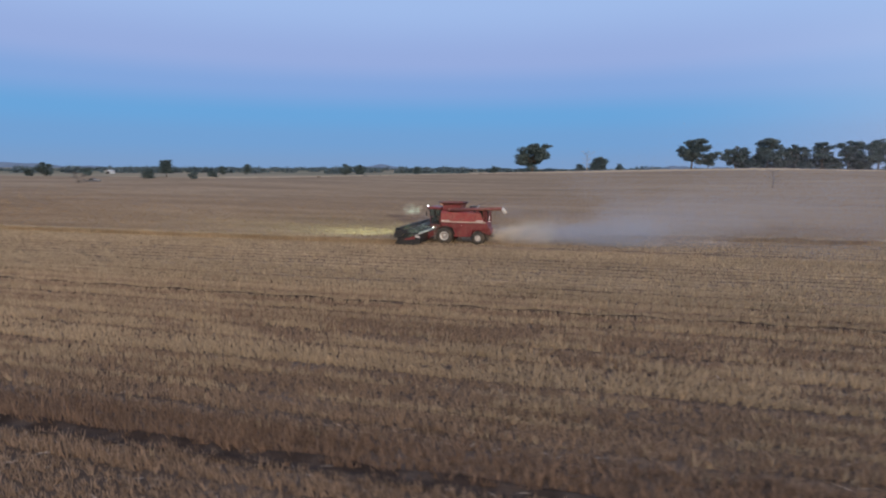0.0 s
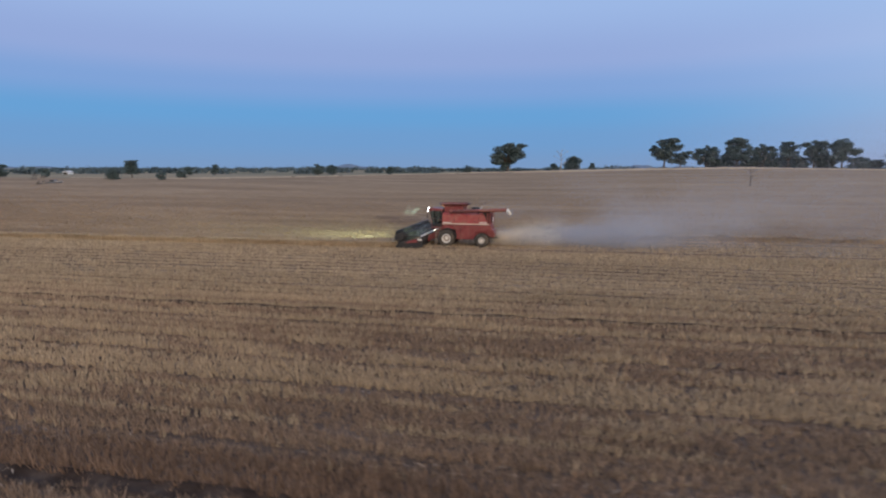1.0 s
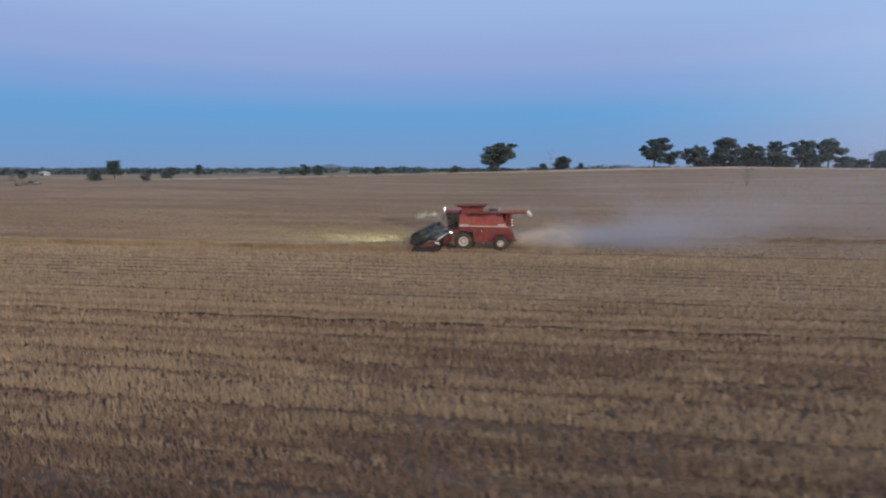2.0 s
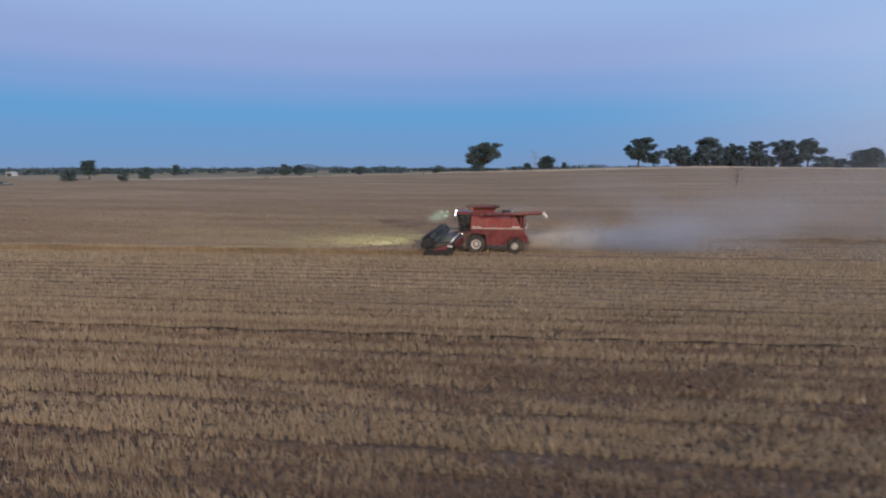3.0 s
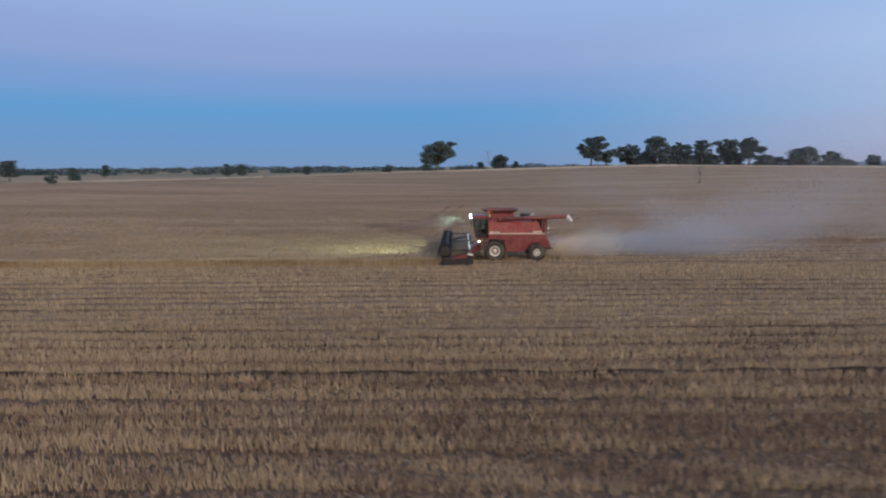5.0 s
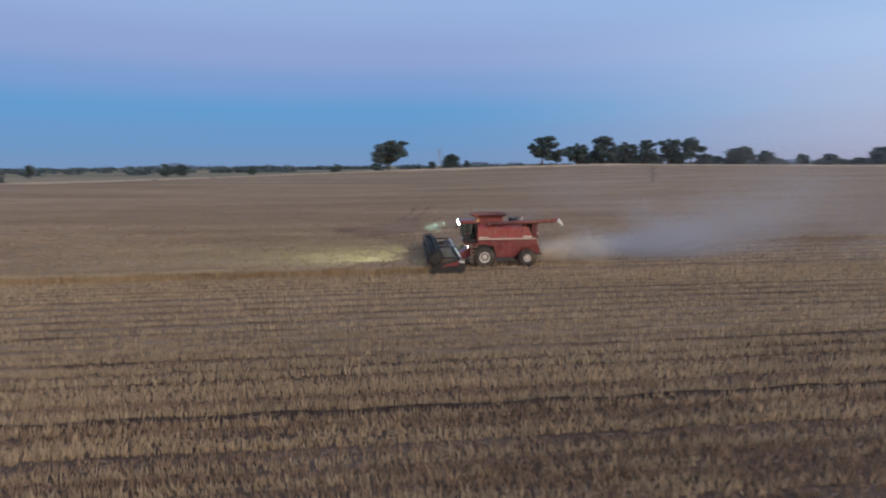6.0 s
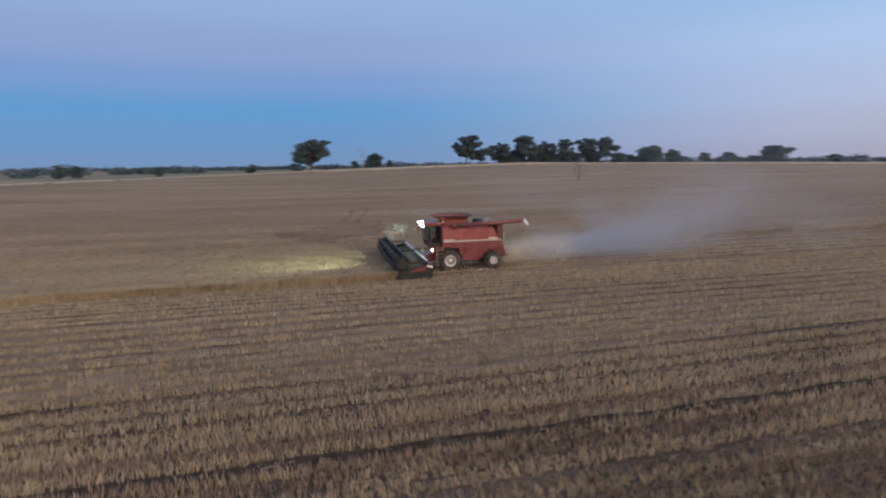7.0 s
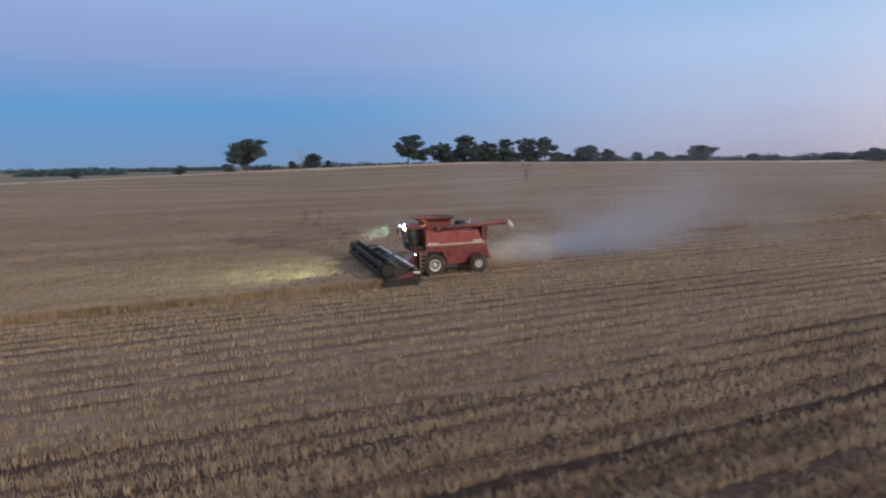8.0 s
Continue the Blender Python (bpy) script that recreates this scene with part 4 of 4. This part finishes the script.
for k in range(7):
    y = HN + 0.16 + k * (HF - HN - 0.32) / 6
    bm = bmesh.new()
    for i in range(6):
        t = 2 * math.pi * i / 6 + 0.25
        t2 = t + math.pi / 3
        rod(bm, (RX, y, RZ), (RX + RR * math.cos(t), y, RZ + RR * math.sin(t)), 0.035, seg=6)
        rod(bm, (RX + RR * math.cos(t), y, RZ + RR * math.sin(t)), (RX + RR * math.cos(t2), y, RZ + RR * math.sin(t2)), 0.03, seg=6)
    part("reel_spider", bm, M_BLACK, header)
for y in (HN + 0.02, HF - 0.02):
    bm = bmesh.new()
    prism(bm, [(RX + 0.42 * math.cos(i * math.pi / 6 + 0.25), RZ - 0.04 + 0.42 * math.sin(i * math.pi / 6 + 0.25)) for i in range(12)], y - 0.02, y + 0.02, 0.01)
    part("reel_end_shield", bm, M_BLACK, header)
for y in (HN + 0.09, 1.9, HF - 0.09):
    bm = bmesh.new()
    prism(bm, [(-2.1, 1.26), (-2.1, 1.38), (-4.25, 1.34), (-4.32, 1.28), (-4.25, 1.22)], y - 0.04, y + 0.04, 0.015)
    part("reel_arm", bm, M_BLACK, header)


# cut crop riding on the belts
k = 7000
bx, by = rng.uniform(-4.2, -2.35, k), rng.uniform(HN + 0.2, HF - 0.2, k)
bz = 0.30 + (bx + 4.25) * 0.15 + rng.uniform(0.0, 0.18, k)
mat_v = blades_at(bx + AXLE_X, by + MID_Y, bz, rng.uniform(0.08, 0.3, k), 2.2, 0.02, 1)
cut_crop = from_arrays("cut_crop", mat_v, triangles(mat_v), M_CROP)
tagged(cut_crop, "cut cereal stems lying on the header's black belts", "cut crop", kind="stuff")


# ---- trees ----
def leaves(centres, radii, per, size):
    out = []
    for c, r in zip(centres, radii):
        k = int(per * (r[0] * r[1] + r[1] * r[2] + r[0] * r[2]) / 3) + 12
        d = rng.normal(0, 1, (k, 3))
        d /= np.linalg.norm(d, axis=1)[:, None]
        p = c + d * r * (rng.uniform(0.2, 1.15, k) ** 0.6 * np.where(rng.uniform(0, 1, k) < 0.12, 1.25, 1.0))[:, None]
        a, b = rng.normal(0, 1, (k, 3)), rng.normal(0, 1, (k, 3))
        s = size * rng.uniform(0.6, 1.5, k)[:, None]
        a *= s / np.linalg.norm(a, axis=1)[:, None]
        b *= s / np.linalg.norm(b, axis=1)[:, None]
        out.append(np.stack([p - a, p + a * 0.4 + b, p + a - b * 0.7], 1).reshape(-1, 3))
    return np.concatenate(out)


def gum_tree(x, y, top, width, label, crown_from=0.28, clumps=18, name="gum_tree", leaf=0.30, group="", gap=0.0, lean=0.0, foliage=M_LEAF):
    global rng
    rng = np.random.default_rng(int(abs(x) * 13 + y * 7))
    base = float(land(x, y)) - 0.1
    h = top - base
    ob = new(name)
    ob.location = (x, y, base)
    tagged(ob, label, "tree" if name != "shrub" else "shrub", group)
    lo = crown_from * h
    centres, radii = [], []
    heads = max(5, clumps // 2)
    skew = rng.uniform(0, 2 * math.pi)
    for i in range(heads):
        u = (i + rng.uniform(0.0, 1.0)) / heads
        t = i * 2.4 + rng.uniform(-0.8, 0.8)
        z = lo + (h - lo) * (0.12 + 0.80 * u)
        reach = width * 0.5 * math.sqrt(max(0.08, 1 - (1.6 * u - 0.75) ** 2)) * (0.80 + 0.10 * math.cos(t - skew)) * (0.8 if not gap else 1.0)
        k = rng.uniform(0.35 + 0.35 * gap, 1.0) if i < heads - 1 else rng.uniform(0.1, 0.5)
        head = np.array((reach * k * math.cos(t) + lean * width * (u - 0.4), reach * k * math.sin(t), z))
        big = rng.uniform(0.7, 1.25)
        for j in range(5):
            off = rng.normal(0, 1, 3) * (0.075 * width * big, 0.075 * width * big, 0.035 * h)
            r = width * rng.uniform(0.055, 0.115) * big * (1 - 0.15 * gap)
            centres.append(tuple(head + (off if j else 0)))
            radii.append((r * 1.35, r * 1.35, min(r * 0.75, h * 0.12)))
    if gap < 0.45:
        for j in range(4):
            centres.append((rng.normal(0, 0.1) * width + lean * width * (0.22 * j - 0.3), rng.normal(0, 0.1) * width, lo + (h - lo) * (0.22 + 0.15 * j)))
            fill = 0.70 if gap > 0.3 else 1.15 if not gap else 0.95
            radii.append((width * rng.uniform(0.20, 0.32) * fill, width * rng.uniform(0.20, 0.32) * fill, (h - lo) * 0.18 * fill))
    centres, radii = np.array(centres), np.array(radii)
    crown = leaves(centres, radii, 110, leaf * 0.85)
    crown[:, 2] = np.maximum(crown[:, 2], 0.05)
    crown[:, 2] = np.where(crown[:, 2] > h, h + 0.35 * (crown[:, 2] - h), crown[:, 2])
    from_arrays("crown", crown, triangles(crown), foliage, ob)
    bm = bmesh.new()
    r0 = max(0.08, 0.028 * h)
    fork = Vector((lean * width * 0.1, 0, lo * 0.9 + 0.1 * h))
    rod(bm, (0, 0, -0.3), fork, r0 * 1.3, r0 * 0.8, seg=9)
    for c in list(centres)[: heads * 5 : 5]:
        c = Vector(c)
        mid = fork.lerp(c, 0.5) + Vector((0, 0, 0.06 * h))
        rod(bm, fork, mid, r0 * 0.6, r0 * 0.4, seg=6)
        rod(bm, mid, c, r0 * 0.4, r0 * 0.12, seg=6)
    part("trunk", bm, M_BARK, ob)
    return ob


def dead_tree(x, y, top, width, label, wood=M_DEADWOOD):
    base = float(land(x, y)) - 0.1
    h = top - base
    ob = new("dead_tree")
    ob.location = (x, y, base)
    tagged(ob, label, "dead tree")
    bm = bmesh.new()
    rod(bm, (0, 0, -0.3), (0.1, 0, 0.5 * h), 0.16 + 0.008 * h, 0.10, seg=8)
    rod(bm, (0.1, 0, 0.5 * h), (-0.1, 0.2, h), 0.10, 0.02, seg=7)
    for i in range(11):
        z = h * (0.3 + 0.6 * i / 11)
        t = i * 2.4
        r = width * 0.5 * rng.uniform(0.5, 1.0)
        a = Vector((0.05, 0.05, z))
        b = a + Vector((r * math.cos(t), r * math.sin(t), 0.18 * h * rng.uniform(0.4, 1.2)))
        rod(bm, a, b, 0.012 * h ** 0.8, 0.03, seg=5)
        for k in range(3):
            c = a.lerp(b, rng.uniform(0.4, 0.95))
            rod(bm, c, c + Vector((rng.uniform(-1, 1), rng.uniform(-1, 1), rng.uniform(0.3, 1.4))) * 0.07 * h, 0.035, 0.012, seg=4)
    part("branches", bm, wood, ob)


GUM = "dark green gum tree at the paddock's far edge"
gum_tree(-28.3, 249.5, 19.3, 13.5, "lone spreading dark green gum tree in the paddock", 0.18, 36, gap=0.32, lean=0.5)
dead_tree(-5.1, 276.7, 17.0, 8.0, "bleached leafless dead tree beside a round shrub")
gum_tree(0.7, 278.4, 13.8, 9.5, "round dark green tree with foliage to the ground", 0.05, 16)
gum_tree(-8.4, 278.8, 10.7, 5.0, "low round dark shrub at the paddock's edge", 0.0, 8, name="shrub")
gum_tree(10.9, 300, 10.6, 4.8, "low dark shrub behind the paddock's crest", 0.0, 8, name="shrub")
gum_tree(36.5, 246.5, 20.2, 12.5, "tall open gum tree with bare pale trunk", 0.24, 33, gap=0.42, lean=0.2)
gum_tree(42.8, 247.4, 14.9, 9.0, "smaller leaning gum tree beside a tall one", 0.25, 13, gap=0.3, lean=0.2)
for x, y, top, w, low in ((55.5, 259.1, 17.6, 11.5, 0.12), (66.6, 255.8, 20.6, 13.5, 0.1), (75.6, 252.7, 17.9, 9.5, 0.12), (83.8, 249.5, 19.2, 10.5, 0.15), (91.6, 246.2, 18.9, 10.5, 0.18), (99.8, 242.4, 19.3, 12.0, 0.12)):
    gum_tree(x, y, top, w, "dark green gum tree in a dense clump", low + 0.05, 24, group="clump of gum trees", gap=0.4)
for x, y, top, w in ((104.8, 239.9, 12.5, 8.5), (60.8, 258.0, 12.0, 9.0), (71.0, 255.0, 12.5, 9.0), (79.5, 252.0, 12.5, 8.5), (88.0, 249.0, 12.5, 8.5), (96.0, 245.0, 12.5, 8.5), (58, 262, 14.4, 10), (66, 262, 15.4, 11), (77, 258, 14.2, 10), (86.5, 255, 14.4, 10), (96.5, 250, 14.2, 10), (112, 246, 11.3, 9.0), (121, 247, 11.0, 9.0)):
    gum_tree(x, y, top, w, "low dense understorey tree beneath gum trees", 0.0, 13, group="clump of gum trees")
gum_tree(118.1, 236.0, 15.4, 13.5, "broad rounded dark green tree", 0.08, 18)
gum_tree(127.4, 233.9, 13.2, 10.0, "rounded dark green tree beside a taller one", 0.05, 14)
for x, y, top, w in ((135, 240, 10.4, 11.0), (142.6, 232.8, 12.0, 6.5), (146.3, 223.3, 12.0, 8.5), (153, 232, 9.8, 12.0), (166.8, 231.9, 10.2, 9.0), (172.9, 226.2, 14.2, 16.5), (163, 236, 9.6, 12.0), (195.7, 216.8, 10.1, 9.5), (208.6, 217.2, 9.1, 9.5), (222, 214, 8.6, 11), (230.9, 204.9, 9.9, 14), (236.9, 196.3, 10.4, 8.5), (223.4, 180.4, 11.6, 11.5)):
    gum_tree(x, y, top, w, GUM, 0.06, 14, group="trees along the paddock's far side")
gum_tree(-124.8, 151.2, 7.3, 3.5, "small round dark green shrub in the paddock", 0.02, 9, name="shrub", leaf=0.2)
gum_tree(-127.4, 164.4, 7.0, 4.5, "small round green shrub on a short stem", 0.12, 9, name="shrub", leaf=0.2)
gum_tree(-146.5, 164.4, 10.6, 6.4, "small spreading gum tree beyond the paddock", 0.25, 12, leaf=0.25)
gum_tree(-142.5, 152, 8.3, 5.0, "grey-green rounded shrub beyond the paddock", 0.02, 10, name="shrub", leaf=0.22)
for x, y, top, w in ((-201.6, 164.1, 9.9, 6.0), (-204.8, 160.1, 8.0, 4.0), (-207.4, 188.1, 7.9, 4.5), (-182.1, 263.2, 10.4, 5.0), (-192.0, 256.0, 9.5, 5.0), (-131.4, 278.6, 10.0, 8.5), (-133.1, 302.0, 9.9, 8.5), (-98, 300, 9.6, 6.0), (-60, 330, 9.6, 7.0), (-37, 330, 9.8, 8.0)):
    gum_tree(x, y, top, w, "small dark tree on the open plain", 0.08, 10, group="trees on the plain")
gum_tree(-147.2, 130, 6.6, 6.0, "sparse grey-brown half-dead shrub beside the paddock", 0.05, 10, name="shrub", leaf=0.09, gap=0.5, foliage=M_TWIGS)
dead_tree(39.6, 146.6, 8.2, 4.5, "thin leafless sapling standing in the crop", M_BARK)

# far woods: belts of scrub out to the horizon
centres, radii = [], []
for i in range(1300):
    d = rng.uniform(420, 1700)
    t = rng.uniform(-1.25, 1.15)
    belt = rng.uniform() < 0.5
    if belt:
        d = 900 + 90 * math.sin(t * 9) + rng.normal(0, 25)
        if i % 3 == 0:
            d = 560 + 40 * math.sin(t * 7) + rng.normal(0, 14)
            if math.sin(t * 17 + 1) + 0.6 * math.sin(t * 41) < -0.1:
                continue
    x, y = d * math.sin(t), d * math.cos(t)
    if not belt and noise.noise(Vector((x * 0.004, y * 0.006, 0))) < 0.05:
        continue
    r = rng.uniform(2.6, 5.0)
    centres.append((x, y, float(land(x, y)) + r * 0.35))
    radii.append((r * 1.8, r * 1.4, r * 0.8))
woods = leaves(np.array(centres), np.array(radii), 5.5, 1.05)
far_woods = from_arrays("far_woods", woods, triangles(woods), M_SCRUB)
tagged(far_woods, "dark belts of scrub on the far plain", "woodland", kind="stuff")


def far_hill(x, y, length, height, label):
    n = 60
    u = np.linspace(-1, 1, n)
    crest = height * (1 - u * u) * (0.75 + 0.25 * np.sin(u * 5 + x) + 0.12 * np.sin(u * 13))
    verts, rows_ = [], (-1.0, -0.5, 0.0, 0.5, 1.0)
    t = math.atan2(x, y)
    for r in rows_:
        for a, c in zip(u, crest):
            px, py = a * length, r * 260
            verts.append((x + px * math.cos(t) + py * math.sin(t), y - px * math.sin(t) + py * math.cos(t), -8 + (c + 8) * (1 - r * r)))
    i = (np.arange(len(rows_) - 1)[:, None] * n + np.arange(n - 1)[None, :]).ravel()
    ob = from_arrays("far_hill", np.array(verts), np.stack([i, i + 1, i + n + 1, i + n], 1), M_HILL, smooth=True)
    tagged(ob, label, "hill", kind="structure")


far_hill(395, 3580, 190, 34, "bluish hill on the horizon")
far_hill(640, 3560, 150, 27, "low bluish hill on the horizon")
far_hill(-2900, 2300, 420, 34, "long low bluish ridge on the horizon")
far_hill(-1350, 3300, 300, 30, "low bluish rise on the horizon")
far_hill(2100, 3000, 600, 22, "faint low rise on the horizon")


# ---- farm things on the plain ----
def shed(x, y, w, d, h):
    base = float(land(x, y))
    ob = new("farm_shed")
    ob.location = (x, y, base)
    tagged(ob, "pale galvanised farm shed far off on the plain", "shed")
    bm = bmesh.new()
    box(bm, -w / 2, w / 2, -d / 2, d / 2, -0.3, h, 0.02)
    part("wall", bm, M_GALV, ob)
    bm = bmesh.new()
    prism(bm, [(-w / 2 - 0.3, h), (0, h + w * 0.16), (w / 2 + 0.3, h), (w / 2 + 0.3, h + 0.1), (0, h + 0.1 + w * 0.16), (-w / 2 - 0.3, h + 0.1)], -d / 2 - 0.3, d / 2 + 0.3, 0)
    part("roof", bm, M_GALV, ob)
    bm = bmesh.new()
    box(bm, -1.5, 1.5, -d / 2 - 0.05, -d / 2 + 0.02, 0, h * 0.8, 0.01)
    part("door", bm, M_DARK, ob)


shed(-300, 288, 4.2, 3.6, 1.6)


def utility(x, y, turn):
    base = float(land(x, y))
    ob = new("parked_utility")
    ob.location, ob.rotation_euler, ob.scale = (x, y, base), (0, 0, turn), (0.85, 0.85, 0.85)
    tagged(ob, "small slate-blue pickup parked beyond the crop", "car")
    bm = bmesh.new()
    prism(bm, [(-2.4, 0.45), (-2.4, 0.95), (-1.3, 1.05), (-0.8, 1.62), (0.5, 1.65), (0.65, 1.05), (2.4, 1.0), (2.4, 0.45)], -0.85, 0.85, 0.05)
    part("body", bm, M_UTE, ob)
    bm = bmesh.new()
    box(bm, 0.75, 2.42, -0.9, 0.9, 0.9, 1.15, 0.02)
    part("tray", bm, M_STEEL, ob, "grey steel tray")
    bm = bmesh.new()
    prism(bm, [(-1.15, 1.08), (-0.75, 1.55), (0.42, 1.57), (0.5, 1.08)], -0.87, 0.87, 0)
    part("window", bm, M_DARK, ob)
    for wx in (-1.5, 1.5):
        for wy in (-0.8, 0.8):
            bm = bmesh.new()
            rod(bm, (wx, wy - 0.1, 0.35), (wx, wy + 0.1, 0.35), 0.35, seg=16)
            part("wheel", bm, M_RUBBER, ob)


utility(-147.6, 135.5, 0.2)

# ---- dust and chaff in the air ----
rng = np.random.default_rng(21)


def flecks(p, size):
    k = len(p)
    q = rng.normal(0, 1, (k, 3, 3))
    q -= q.mean(1, keepdims=True)
    q *= (size / np.linalg.norm(q, axis=2).mean(1))[:, None, None]
    return (p[:, None, :] + q).reshape(-1, 3)


def plume(k, puffs, x0, length, power, size0, size1, swell, rise, drift, beyond=0.4):
    """Billows that grow, lift and thin out downwind, away from the machine's tail."""
    u = ((np.arange(puffs) + rng.uniform(0, 1, puffs)) / puffs) ** power
    r = (0.35 + swell * u ** 0.7) * rng.uniform(0.6, 1.3, puffs)
    cx = x0 + length * u
    cy = MID_Y + beyond + drift * u + rng.normal(0, 1, puffs) * (0.3 + 0.5 * drift * u)
    cz = 0.5 + rise * u ** 0.8 * rng.uniform(0.0, 1.0, puffs) ** 1.3 + 0.2 * r
    share = r ** 1.3 * (1.1 - u) ** 1.5 * np.exp(rng.normal(0, 0.38, puffs))
    i = rng.choice(puffs, k, p=share / share.sum())
    d = rng.normal(0, 0.5, (k, 3))
    p = np.stack([cx[i] + d[:, 0] * r[i] * 1.7, cy[i] + d[:, 1] * r[i] * 1.7, cz[i] + d[:, 2] * r[i]], 1)
    p[:, 2] = np.abs(p[:, 2]) + land(p[:, 0], p[:, 1]) + 0.05
    return p, (size0 + (size1 - size0) * u[i]) * rng.uniform(0.7, 1.3, k)


p, s = plume(90000, 26, -11.2, 7, 1.0, 0.020, 0.025, 1.1, 0.7, 0.8)
v = flecks(p, s)
tagged(from_arrays("chaff_jet", v, triangles(v), M_CHAFF), "tan chaff thrown low from the harvester's tail", "chaff", kind="stuff")
parts_ = [plume(190000, 38, -11.0, 25, 1.0, 0.025, 0.031, 1.9, 2.2, 1.5), plume(240000, 40, -8, 50, 1.0, 0.027, 0.036, 3.8, 8.5, 14),
          plume(195000, 80, -12, 120, 0.95, 0.034, 0.046, 6.0, 17.5, 50), plume(70000, 40, -18, 60, 1.0, 0.034, 0.044, 5.5, 14.0, 22, 20)]
dust = [flecks(a, b) for a, b in parts_]
dv = np.concatenate(dust)
dust = from_arrays("dust_plume", dv, triangles(dv), M_DUST)
tagged(dust, "pale lavender dust drifting up behind the harvester", "dust", kind="stuff")
k, k2 = 9000, 8000
t = rng.uniform(0.38, 1.1, k)
bp = np.concatenate([
    np.stack([AXLE_X - 2.2 - 2.6 * t + rng.normal(0, 0.25, k), MID_Y - 0.5 + 0.9 * t + rng.normal(0, 1, k) * (0.12 + 0.6 * t), 3.72 - 0.5 * t + rng.normal(0, 1, k) * (0.06 + 0.36 * t)], 1),
    np.stack([AXLE_X - 2.7 + rng.normal(0, 0.55, k2), MID_Y + 0.2 + rng.normal(0, 1.9, k2), 0.7 + np.abs(rng.normal(0, 0.9, k2))], 1)])
bv = flecks(bp, np.repeat((0.0048, 0.019), (k, k2)))
haze = from_arrays("airborne_chaff", bv, triangles(bv), M_DUST)
tagged(haze, "fine chaff in the air before the cab, caught in lamp light", "dust", kind="stuff")
